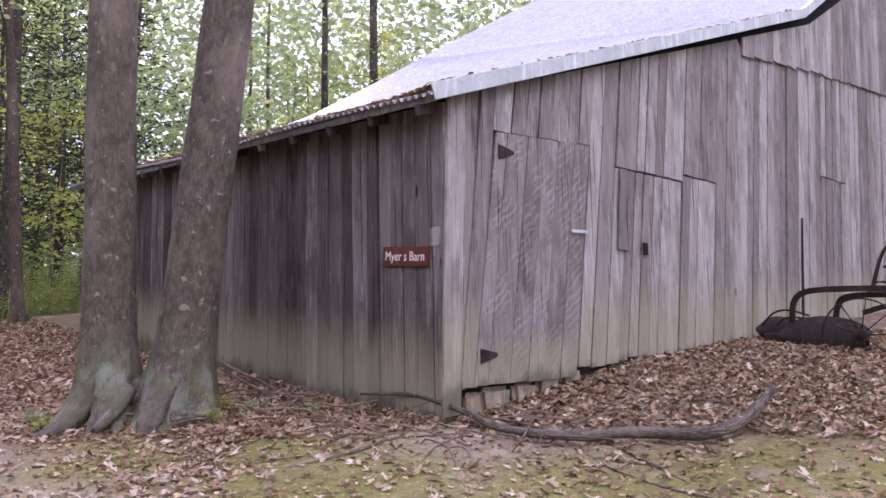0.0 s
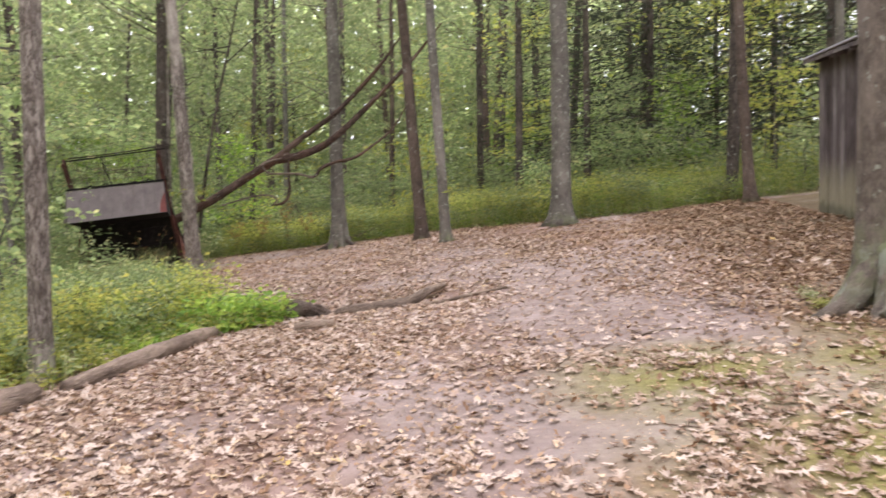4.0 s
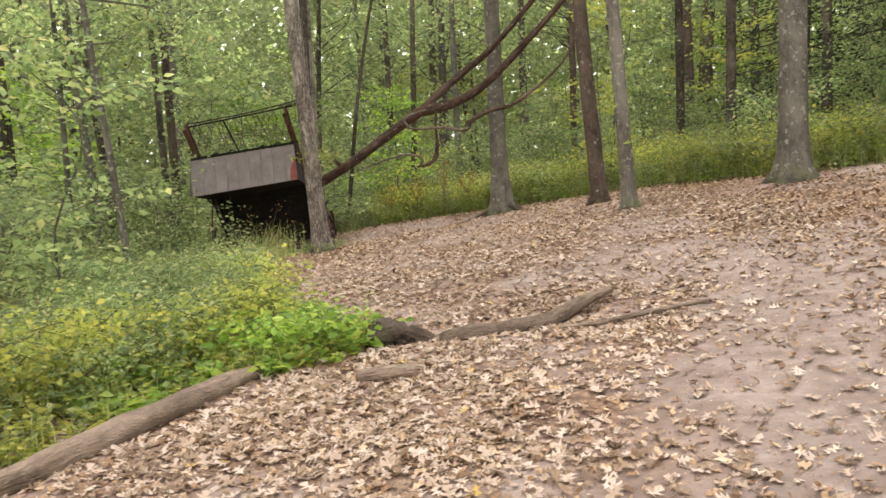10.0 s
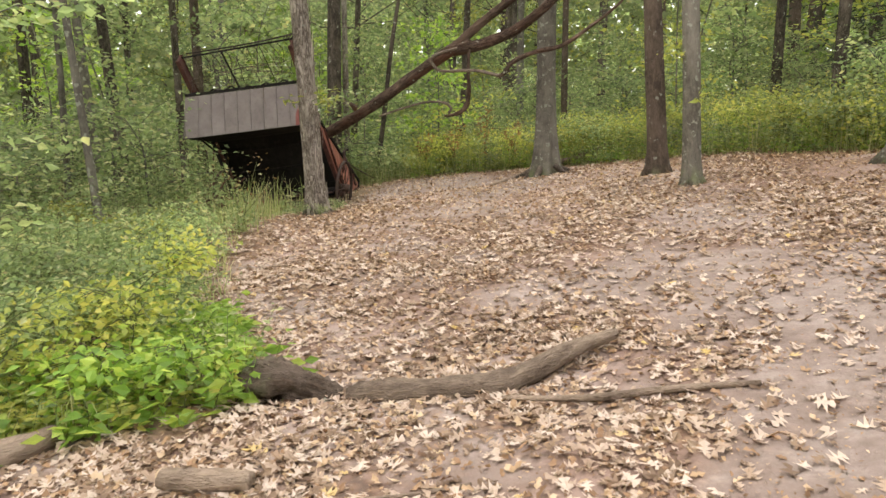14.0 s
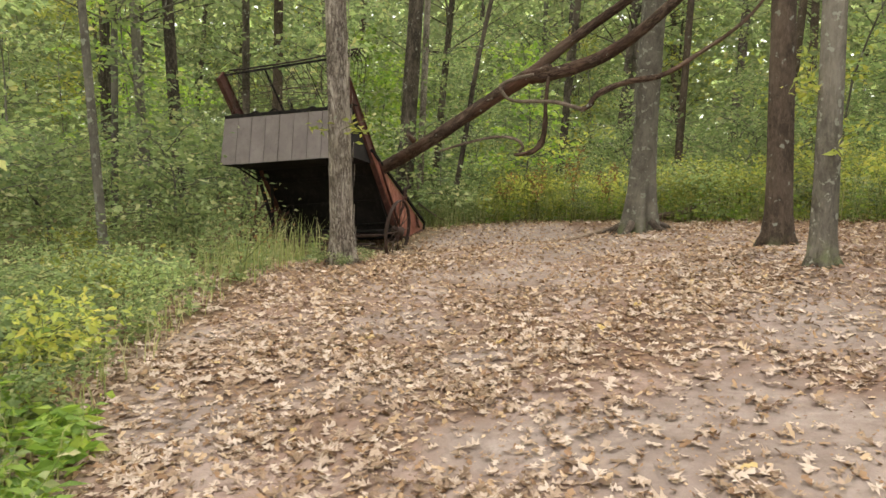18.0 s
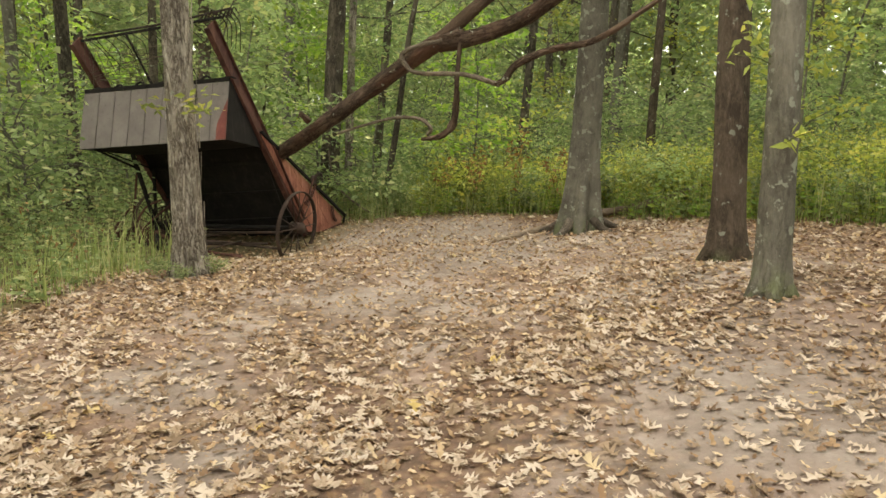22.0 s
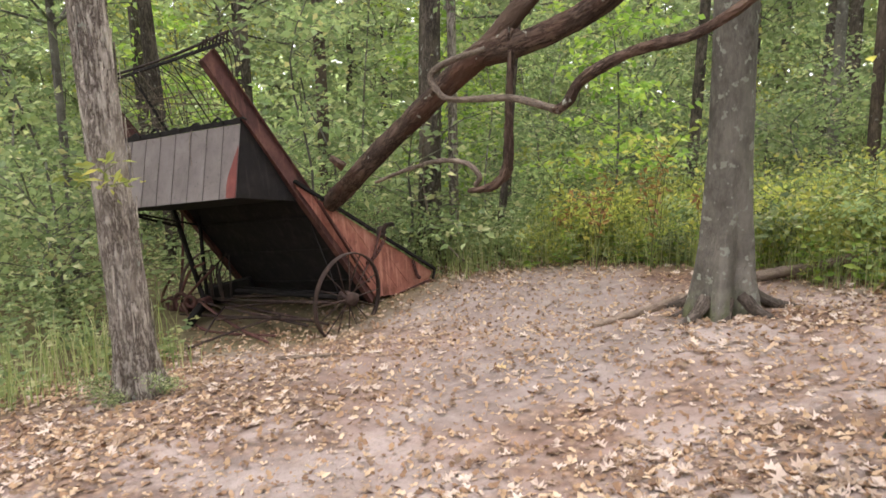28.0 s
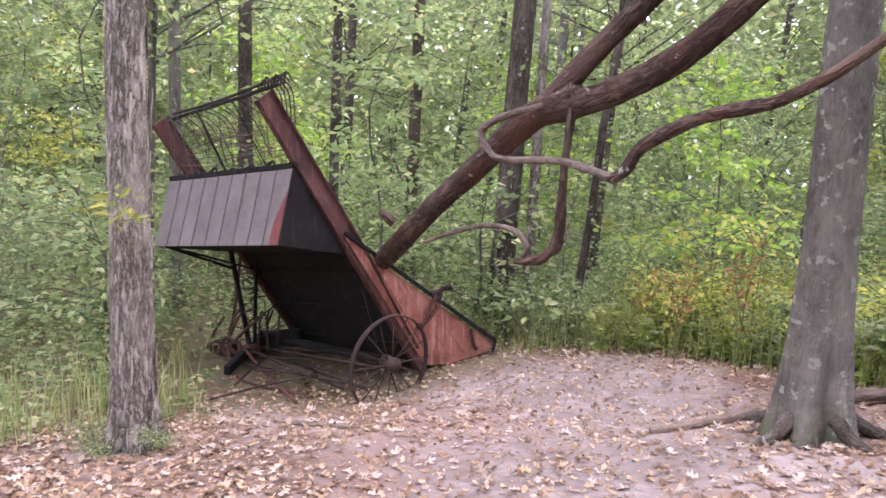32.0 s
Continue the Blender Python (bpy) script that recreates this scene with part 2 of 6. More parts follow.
def ground_material():
    m = material("forest_floor", 0.95, 0, 0.1)
    n = Nodes(m)
    w = n.mapped((1, 1, 1), "World")
    broad, mid, fine, grit = n.noise(w, .35, 5), n.noise(w, 1.3, 6, .65), n.noise(w, 9, 7, .7), n.noise(w, 70, 4, .7)
    soil = n.ramp(mid, [(.3, (.155, .098, .075)), (.5, (.25, .172, .138)), (.68, (.375, .28, .238))])
    soil = n.mix(n.math('MULTIPLY', n.step(broad, .44, .58), .8), soil, n.ramp(n.noise(w, 4.5, 7, .72), [(.32, (.26, .205, .178)), (.62, (.46, .395, .36))]))
    soil = n.mix(n.math('MULTIPLY', n.step(fine, .5, .7), .55), soil, (.15, .105, .08))
    crumbs = n.voronoi(w, 26)
    litter = n.ramp(n.voronoi(w, 14), [(.1, (.34, .23, .14)), (.45, (.17, .10, .065)), (.8, (.085, .055, .04))])
    soil = n.mix(n.math('MULTIPLY', n.step(n.noise(w, .9, 6, .7), .45, .58), .75), soil, litter)
    soil = n.mix(n.math('MULTIPLY', n.step(crumbs, .25, .05), .35), soil, (.45, .34, .25))
    att = n.t.nodes.new("ShaderNodeAttribute")
    att.attribute_name = "cover"
    sep = n.t.nodes.new("ShaderNodeSeparateColor")
    n.link(att.outputs["Color"], sep.inputs[0])
    dusty = n.ramp(n.noise(w, 3.6, 8, .74), [(.3, (.155, .118, .10)), (.5, (.255, .207, .183)), (.66, (.37, .315, .286))])
    soil = n.mix(n.math('MULTIPLY', n.step(n.math('ADD', sep.outputs[2], n.math('MULTIPLY', n.math('SUBTRACT', n.noise(w, 2.2, 6, .7), .5), .9)), .25, .8), .8), soil, dusty)
    moss_f = n.math('MULTIPLY', n.math('MULTIPLY', sep.outputs[1], n.step(n.noise(w, 1.6, 7, .7), .28, .5)), .92)
    moss = n.ramp(n.noise(w, 22, 5, .7), [(.3, (.125, .12, .035)), (.7, (.265, .25, .085))])
    c = n.mix(moss_f, soil, moss)
    humus = n.ramp(fine, [(.3, (.075, .062, .032)), (.7, (.19, .16, .08))])
    c = n.mix(n.math('MULTIPLY', sep.outputs[0], .9), c, humus)
    n.color(c)
    n.bump(n.math('ADD', n.math('ADD', n.math('MULTIPLY', fine, .6), n.math('MULTIPLY', grit, .25)), n.math('MULTIPLY', mid, 1.2)), .8, .05)
    return m


def board_material(name, dark, light, streak, algae, spread=(.68, 1.3), saw=False, foot=.85, climb=(.055, 0.0)):
    m = material(name, 0.9, 0, 0.15)
    n = Nodes(m)
    grain = n.noise(n.mapped((1, 1, .022), offset_by_object=True), 95, 7, .75)
    crack = n.noise(n.mapped((1, 1, .012), offset_by_object=True), 55, 3, .6)
    wide = n.noise(n.mapped((1, 1, .10), offset_by_object=True), 16, 6, .7)
    blot = n.noise(n.mapped((1, 1, .45), offset_by_object=True), 3.2, 6, .7)
    c = n.ramp(grain, [(.34, dark), (.5, tuple((p + q) / 2 for p, q in zip(dark, light))), (.66, light)])
    c = n.mix(.2, c, tuple((p + q) / 2 for p, q in zip(dark, light)))
    c = n.mix(n.math('MULTIPLY', n.step(wide, .52, .68), .6), c, streak)
    c = n.mix(n.math('MULTIPLY', n.step(blot, .46, .64), .7), c, tuple(q * .8 for q in dark))
    pale = n.noise(n.mapped((1, 1, .3), "World"), 1.1, 5, .65)
    c = n.mix(n.math('MULTIPLY', n.step(pale, .48, .66), .2), c, streak)
    c = n.mix(n.math('MULTIPLY', n.step(crack, .59, .65), .88), c, tuple(q * .3 for q in dark))
    tone = n.info.outputs["Random"]
    c = n.hsv(c, .5, span(n, tone, 1.25, .7), span(n, tone, *spread))
    sep = n.t.nodes.new("ShaderNodeSeparateXYZ")
    n.link(n.geo.outputs["Position"], sep.inputs[0])
    z = n.math('SUBTRACT', n.math('SUBTRACT', sep.outputs[2], foot), n.math('ADD', n.math('MULTIPLY', n.math('SUBTRACT', sep.outputs[0], 5.6), climb[0]), n.math('MULTIPLY', n.math('SUBTRACT', sep.outputs[1], .75), climb[1])))
    if saw:
        slant = n.math('SUBTRACT', n.math('MULTIPLY', sep.outputs[2], 70.0), n.math('MULTIPLY', sep.outputs[0], 52.0))
        mark = n.math('SINE', n.math('ADD', slant, n.math('MULTIPLY', n.noise(n.mapped((1, 1, 1), offset_by_object=True), 5, 4), 16.0)), 0)
        where = n.step(n.noise(n.mapped((1, 1, .6), offset_by_object=True), 5, 4), .42, .62)
        c = n.mix(n.math('MULTIPLY', n.math('MULTIPLY', n.step(mark, 0, .9), where), .24), c, (.56, .52, .50))
    low = n.math('ADD', z, n.math('MULTIPLY', n.noise(n.mapped((1, 1, .35), "World"), 5.0, 5), -.5))
    stained = n.mix(.68, c, (.36, .33, .215))
    c = n.mix(n.math('MULTIPLY', n.step(low, algae, algae * .15 - .1), .85), c, stained)
    c = n.mix(n.math('MULTIPLY', n.step(low, -.1, -.26), .6), c, (.06, .06, .035))
    knots = n.voronoi(n.mapped((1, 1, .25), offset_by_object=True), 2.4)
    c = n.mix(n.step(knots, .055, .03), c, tuple(q * .35 for q in dark))
    n.color(c)
    n.bump(n.math('ADD', grain, n.math('MULTIPLY', crack, -.8)), .8, .008)
    return m


def rust_material(name, a, b, c3, metal=.2, rough=.8, runs=.5):
    m = material(name, rough, metal, .3)
    n = Nodes(m)
    w = n.mapped((1, 1, 1), offset_by_object=True)
    big, small = n.noise(w, 3.2, 7, .7), n.noise(w, 24, 6, .7)
    streak = n.noise(n.mapped((1, 1, .08), "World"), 14, 5, .6)
    c = n.ramp(big, [(.32, a), (.52, b), (.7, c3)])
    c = n.mix(n.math('MULTIPLY', n.step(streak, .5, .7), runs), c, tuple(min(1, q * 1.6) for q in c3))
    c = n.mix(n.math('MULTIPLY', n.step(small, .55, .7), .5), c, tuple(q * .45 for q in a))
    n.color(c)
    n.bump(small, .5, .006)
    return m


M = {}
M["ground"] = ground_material()
M["bark_grey"] = bark_material("grey_smooth_bark", (.105, .096, .080), (.205, .190, .160), lichen=.68, groove=11, relief=.012, moss=.5, furrows=.3)
M["bark_root"] = bark_material("grey_root_bark", (.105, .084, .068), (.19, .158, .13), lichen=.2, groove=11, relief=.012)
M["bark_brown"] = bark_material("brown_bark", (.075, .056, .043), (.17, .131, .103), lichen=.3, groove=12, relief=.016, moss=.3, furrows=.6)
M["bark_dark"] = bark_material("dark_furrowed_bark", (.06, .05, .04), (.155, .13, .105), lichen=.35, groove=9, relief=.02, moss=.4)
M["bark_shag"] = bark_material("shaggy_pale_bark", (.175, .138, .112), (.58, .525, .455), lichen=.15, groove=10, relief=.025)
M["bark_twin"] = bark_material("furrowed_oak_bark", (.105, .087, .07), (.235, .197, .162), lichen=.35, groove=15, relief=.012, moss=1.25, furrows=.4, pale=1.0)
M["bark_limb"] = bark_material("weathered_red_limb", (.055, .037, .028), (.155, .108, .082), lichen=.1, groove=8, relief=.02, red=(.12, .062, .042))
M["vine"] = bark_material("pale_vine_bark", (.12, .092, .072), (.26, .21, .165), groove=20, relief=.006)
M["deadwood"] = bark_material("weathered_dead_wood", (.135, .1, .077), (.29, .225, .17), groove=10, relief=.012, furrows=.35)
M["leaf_green"] = leaf_material("forest_leaf", [(0, (0.129, 0.196, 0.076)), (0.35, (0.211, 0.304, 0.109)), (0.7, (0.304, 0.402, 0.150)), (0.93, (0.414, 0.469, 0.183)), (1, (0.515, 0.469, 0.196))], through=.5, sat=.9)
# paler and bluer than leaf_green: distance haze put into the colour
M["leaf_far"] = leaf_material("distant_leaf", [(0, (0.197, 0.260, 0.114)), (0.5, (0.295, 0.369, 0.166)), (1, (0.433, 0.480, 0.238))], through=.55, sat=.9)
M["leaf_haze"] = leaf_material("haze_glow_leaf", [(0, (0.26, 0.33, 0.17)), (0.5, (0.36, 0.43, 0.23)), (1, (0.50, 0.54, 0.32))], through=.6)
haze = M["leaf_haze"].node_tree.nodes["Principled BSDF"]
haze.inputs["Emission Color"].default_value, haze.inputs["Emission Strength"].default_value = (.30, .37, .17, 1), .35   # air light painted as pale colour and glow over the last of the woods
M["leaf_fresh"] = leaf_material("fresh_green_leaf", [(0, (0.130, 0.242, 0.044)), (0.5, (0.244, 0.387, 0.076)), (1, (0.406, 0.508, 0.113))])
M["leaf_yellow"] = leaf_material("yellow_green_leaf", [(0, (0.215, 0.278, 0.066)), (0.5, (0.388, 0.445, 0.110)), (1, (0.580, 0.545, 0.143))])
M["leaf_weed"] = leaf_material("weed_leaf", [(0, (0.107, 0.162, 0.066)), (0.45, (0.201, 0.279, 0.105)), (0.8, (0.322, 0.382, 0.159)), (1, (0.488, 0.480, 0.242))], sat=.9)
M["leaf_cedar"] = leaf_material("cedar_needles", [(0, (.018, .03, .014)), (1, (.05, .065, .03))], through=.2)
M["leaf_dry"] = leaf_material("dried_brown_leaf", [(0, (.22, .10, .04)), (.6, (.38, .22, .075)), (1, (.52, .38, .12))], through=.25)
M["grass"] = leaf_material("long_grass", [(0, (0.23, 0.31, 0.115)), (0.6, (0.41, 0.465, 0.185)), (1, (0.58, 0.55, 0.32))], through=.55)
M["litter"] = leaf_material("fallen_oak_leaf", [(0, (0.19, 0.12, 0.08)), (0.25, (0.35, 0.24, 0.16)), (0.55, (0.52, 0.395, 0.305)), (0.95, (0.69, 0.57, 0.475)), (0.985, (0.69, 0.56, 0.46)), (1, (0.62, 0.44, 0.13))], through=.12, gloss=.7)
M["litter_red"] = leaf_material("fallen_russet_leaf", [(0, (.14, .075, .042)), (.35, (.30, .175, .098)), (.7, (.43, .29, .17)), (1, (.62, .47, .32))], through=.1, gloss=.7)
M["stem"] = material("plant_stem", .8)
M["stem"].node_tree.nodes["Principled BSDF"].inputs["Base Color"].default_value = (.12, .14, .05, 1)
M["board_grey"] = board_material("silvered_barn_board", (.205, .183, .171), (.415, .378, .362), (.55, .515, .498), .95, (.68, 1.36))
M["board_door"] = board_material("saw_marked_door_board", (.17, .145, .137), (.35, .31, .30), (.44, .405, .395), .35, (.85, 1.1), True)
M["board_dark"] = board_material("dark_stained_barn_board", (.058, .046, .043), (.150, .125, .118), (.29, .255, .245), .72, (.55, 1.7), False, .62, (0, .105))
M["rust"] = rust_material("dark_rust", (.045, .022, .019), (.092, .040, .034), (.14, .066, .052))
M["rust_red"] = rust_material("faded_red_rust_plate", (.17, .062, .045), (.31, .122, .088), (.42, .21, .155))
M["rust_black"] = rust_material("near_black_sheet", (.007, .006, .006), (.012, .010, .0095), (.02, .016, .015), 0, 1.0)
M["sheet"] = rust_material("dull_galvanised_sheet", (.125, .108, .102), (.165, .143, .135), (.20, .175, .168), .3, .65, .1)
M["red_paint"] = rust_material("faded_red_paint", (.11, .032, .028), (.16, .045, .038), (.20, .075, .062), 0, .7, .2)
M["iron"] = rust_material("old_black_iron", (.018, .014, .013), (.034, .025, .021), (.066, .043, .034), .15, .85)
M["wheel_iron"] = rust_material("brown_wheel_iron", (.028, .019, .016), (.052, .034, .028), (.09, .055, .043), .15, .85)
M["roof"] = rust_material("galvanised_roof_sheet", (.27, .272, .285), (.33, .333, .347), (.38, .383, .395), .6, .45)
M["trim"] = rust_material("galvanised_edge_trim", (.42, .45, .46), (.52, .55, .56), (.60, .62, .62), .4, .5)
M["stone"] = rust_material("foundation_stone", (.17, .135, .095), (.27, .22, .16), (.34, .29, .22), 0, .95)
M["dark"] = rust_material("dark_gap", (.010, .009, .008), (.014, .012, .011), (.02, .017, .015), 0, .95)
M["sign"] = rust_material("brown_sign_board", (.10, .028, .022), (.125, .035, .028), (.14, .045, .035), 0, .55)
M["white"] = material("white_letters", .6)
M["white"].node_tree.nodes["Principled BSDF"].inputs["Base Color"].default_value = (.78, .76, .72, 1)


# ---- building blocks ----
rng = np.random.default_rng(7)


def raw_mesh(name, V, F, mat, smooth=False, limb=None):
    """A mesh from arrays: V (n,3), F (m,k) or a list of such arrays."""
    V = np.asarray(V, np.float32)
    groups = F if isinstance(F, list) and not isinstance(F[0], tuple) else [F]
    groups = [np.asarray(g, np.int32) for g in groups if len(g)]
    me = bpy.data.meshes.new(name)
    me.vertices.add(len(V))
    me.vertices.foreach_set("co", V.ravel())
    loops = np.concatenate([g.ravel() for g in groups])
    sizes = np.concatenate([np.full(len(g), g.shape[1], np.int32) for g in groups])
    me.loops.add(len(loops))
    me.loops.foreach_set("vertex_index", loops)
    me.polygons.add(len(sizes))
    me.polygons.foreach_set("loop_start", np.concatenate([[0], np.cumsum(sizes)[:-1]]).astype(np.int32))
    me.polygons.foreach_set("use_smooth", np.full(len(sizes), bool(smooth)))
    me.update(calc_edges=True)
    if limb is not None:
        me.attributes.new("limb", 'FLOAT_VECTOR', 'POINT').data.foreach_set("vector", np.asarray(limb, np.float32).ravel())
    if mat:
        me.materials.append(mat)
    return me


def piece(name, me, parent=None, label="", at=None):
    """One mesh object, under a thing or a part if given."""
    ob = new(name, me)
    if at is not None:
        ob.matrix_basis = at
    if parent is not None:
        ob.parent = parent
    if label:
        ob["label"] = label
    return ob


def part(name, bm, mat, parent, label="", at=None):
    me = bpy.data.meshes.new(name)
    bm.to_mesh(me)
    bm.free()
    me.materials.append(mat)
    return piece(name, me, parent, label, at)


def thing(name, at, label, category, group="", kind=""):
    ob = new(name)
    ob.empty_display_size = .2
    ob.matrix_basis = at
    return tagged(ob, label, category, group, kind)


def smooth_line(points, radii, n):
    """A smooth curve through the points, with n samples and a radius at each."""
    P, r = np.array(points, float), np.array(radii, float)
    if len(P) < 3:
        t = np.linspace(0, 1, n)[:, None]
        return P[0] + (P[1] - P[0]) * t, r[0] + (r[1] - r[0]) * t[:, 0]
    Q = np.concatenate([[2 * P[0] - P[1]], P, [2 * P[-1] - P[-2]]])
    out, rad = [], []
    for u in np.linspace(0, len(P) - 1 - 1e-6, n):
        k, f = int(u), u - int(u)
        a, b, c, d = Q[k:k + 4]
        out.append(.5 * (2 * b + (c - a) * f + (2 * a - 5 * b + 4 * c - d) * f * f + (3 * b - a - 3 * c + d) * f ** 3))
        rad.append(r[k] * (1 - f) + r[min(k + 1, len(r) - 1)] * f)
    return np.array(out), np.array(rad)


def tube_data(points, radii, segs=8, n=None, rough=0.0, seed=0, flare=0.0, lobes=5):
    """Vertices and faces of a bent, tapering limb. rough: uneven surface; flare: root swelling at the start."""
    n = n or max(2, 4 * (len(points) - 1) + 1)
    P, r = smooth_line(points, radii, n)
    T = np.gradient(P, axis=0)
    T /= np.linalg.norm(T, axis=1)[:, None] + 1e-9
    ref = np.array([1.0, 0, 0]) if abs(T[0][0]) < .8 else np.array([0, 1.0, 0])
    A = ref - T * (T @ ref)[:, None]
    A /= np.linalg.norm(A, axis=1)[:, None] + 1e-9
    B = np.cross(T, A)
    th = np.linspace(0, 2 * np.pi, segs, endpoint=False)
    R = np.repeat(r[:, None], segs, 1)
    g = np.random.default_rng(seed)
    if rough:
        ph = g.uniform(0, 6.28, 6)
        s = np.linspace(0, n, n)[:, None]
        R = R * (1 + rough * (np.sin(3 * th + ph[0] + s * .35) + np.sin(5 * th + ph[1] - s * .5) * .6 + np.sin(2 * th + ph[2] + s * .9) * .5 + g.normal(0, .5, (n, segs))))
    if flare:
        d = np.concatenate([[0], np.cumsum(np.linalg.norm(np.diff(P, axis=0), axis=1))])
        k = np.exp(-d / (flare * 1.1))[:, None]
        ph = g.uniform(0, 6.28)
        R = R * (1 + k * (.75 + .55 * np.sin(lobes * th + ph) + .25 * np.sin((lobes + 2) * th + 2 * ph)))
    V = P[:, None] + R[..., None] * (np.cos(th)[None, :, None] * A[:, None] + np.sin(th)[None, :, None] * B[:, None])
    V = V.reshape(-1, 3)
    i = np.arange(n - 1)[:, None] * segs
    j = np.arange(segs)[None]
    k2 = (j + 1) % segs
    F = np.stack([i + j, i + k2, i + segs + k2, i + segs + j], -1).reshape(-1, 4)
    V = np.concatenate([V, [P[0], P[-1]]])
    c0, c1 = len(V) - 2, len(V) - 1
    jj = np.arange(segs)
    kk = (jj + 1) % segs
    caps = np.concatenate([np.stack([np.full(segs, c0), kk, jj], 1), np.stack([np.full(segs, c1), (n - 1) * segs + jj, (n - 1) * segs + kk], 1)])
    length = np.concatenate([[0], np.cumsum(np.linalg.norm(np.diff(P, axis=0), axis=1))])
    ring = np.stack([np.cos(th), np.sin(th), th * 0], 1)[None] * r[:, None, None] + np.stack([length * 0, length * 0, length], 1)[:, None]
    limb = np.concatenate([ring.reshape(-1, 3), [(0, 0, 0), (0, 0, length[-1])]])
    return V, F, caps, limb


def tube(name, points, radii, mat, parent=None, segs=8, label="", at=None, **kw):
    V, F, caps, limb = tube_data(points, radii, segs, **kw)
    return piece(name, raw_mesh(name, V, [F, caps], mat, True, limb), parent, label, at)


def joined_tubes(lines, segs=4):
    """Several limbs as arrays: lines of (points, radii)."""
    Vs, Fs, Ls, o = [], [], [], 0
    for points, radii in lines:
        V, F, c, q = tube_data(points, radii, segs, n=3 if len(points) < 4 else 8)
        Vs.append(V[:-2]), Fs.append(F + o), Ls.append(q[:-2])
        o += len(V) - 2
    return np.concatenate(Vs), [np.concatenate(Fs)], np.concatenate(Ls)


def unit(v):
    return v / (np.linalg.norm(v, axis=-1, keepdims=True) + 1e-9)


def leaf_data(C, D, N, L, W):
    """Folded four-cornered leaves at C, pointing along D, facing N."""
    D, N = unit(D), unit(N)
    S = unit(np.cross(D, N))
    L, W = np.asarray(L)[:, None], np.asarray(W)[:, None]
    mid = C + D * L * .45
    V = np.stack([C, mid + S * W * .5 + N * W * .12, C + D * L - N * L * .12, mid - S * W * .5 + N * W * .12], 1).reshape(-1, 3)
    return V, np.arange(len(V)).reshape(-1, 4)


def bar(name, a, b, w, h, mat, parent, label="", up=(0, 0, 1), bevel=.004):
    """A bevelled bar of section w x h from a to b."""
    a, b = Vector(a), Vector(b)
    d = (b - a)
    q = d.normalized()
    s = q.cross(Vector(up)).normalized()
    u = s.cross(q)
    bm = bmesh.new()
    vs = [bm.verts.new(p + s * (sx * w / 2) + u * (sz * h / 2)) for p in (a, b) for sx, sz in ((-1, -1), (1, -1), (1, 1), (-1, 1))]
    for f in ((0, 1, 2, 3), (7, 6, 5, 4), (0, 4, 5, 1), (1, 5, 6, 2), (2, 6, 7, 3), (3, 7, 4, 0)):
        bm.faces.new([vs[k] for k in f])
    if bevel:
        bmesh.ops.bevel(bm, geom=bm.edges[:], offset=min(bevel, w * .3, h * .3), segments=1, affect='EDGES')
    bmesh.ops.recalc_face_normals(bm, faces=bm.faces[:])
    return part(name, bm, mat, parent, label)


def plate(name, corners, thick, mat, parent, label=""):
    """A flat sheet through the corners, with thickness."""
    P = [Vector(c) for c in corners]
    nrm = (P[1] - P[0]).cross(P[-1] - P[0]).normalized() * thick / 2
    bm = bmesh.new()
    top, bot = [bm.verts.new(p + nrm) for p in P], [bm.verts.new(p - nrm) for p in P]
    bm.faces.new(top), bm.faces.new(bot[::-1])
    for k in range(len(P)):
        bm.faces.new([top[k - 1], bot[k - 1], bot[k], top[k]])
    bmesh.ops.recalc_face_normals(bm, faces=bm.faces[:])
    return part(name, bm, mat, parent, label)


# ---- ground: one sheet to the horizon, fine where one walks ----
def axis_steps(lo, hi, fine, far):
    near = np.arange(lo, hi + 1e-6, fine)
    out = np.cumsum(np.geomspace(fine * 1.3, far, 26))
    return np.concatenate([lo - out[::-1], near, hi + out])


gx, gy = axis_steps(-7, 13, .16, 700), axis_steps(-6, 24, .16, 700)
GX, GY = np.meshgrid(gx, gy)
GV = np.stack([GX, GY, gz(GX, GY)], -1).reshape(-1, 3)
small = np.random.default_rng(3).normal(0, .006, len(GV))
GV[:, 2] += np.where((abs(GV[:, 0]) < 14) & (abs(GV[:, 1] - 9) < 16), small, 0)
nx = len(gx)
gi = (np.arange(len(gy) - 1)[:, None] * nx + np.arange(nx - 1)[None]).ravel()
me = raw_mesh("ground", GV, np.stack([gi, gi + 1, gi + nx + 1, gi + nx], 1), M["ground"], True)
cover = me.color_attributes.new("cover", 'FLOAT_COLOR', 'POINT')
wild = np.clip((.3 - edge_distance(GV[:, 0], GV[:, 1])) / .8, 0, 1)
beside_barn = (GV[:, 0] > 4.2) & (GV[:, 1] < 13) & ~((np.hypot(GV[:, 0] + .2, GV[:, 1] + 2.4) < 6.3) & (GV[:, 1] + 2.4 < GV[:, 0] + .2)) & (GV[:, 0] < 14)
wild = np.maximum(wild, .7 * beside_barn * np.clip(((GV[:, 0] - 5.6) * .951 - (GV[:, 1] - .75) * .309 + 3.2) / 1.6, 0, 1))
mossy = np.zeros(len(GV))
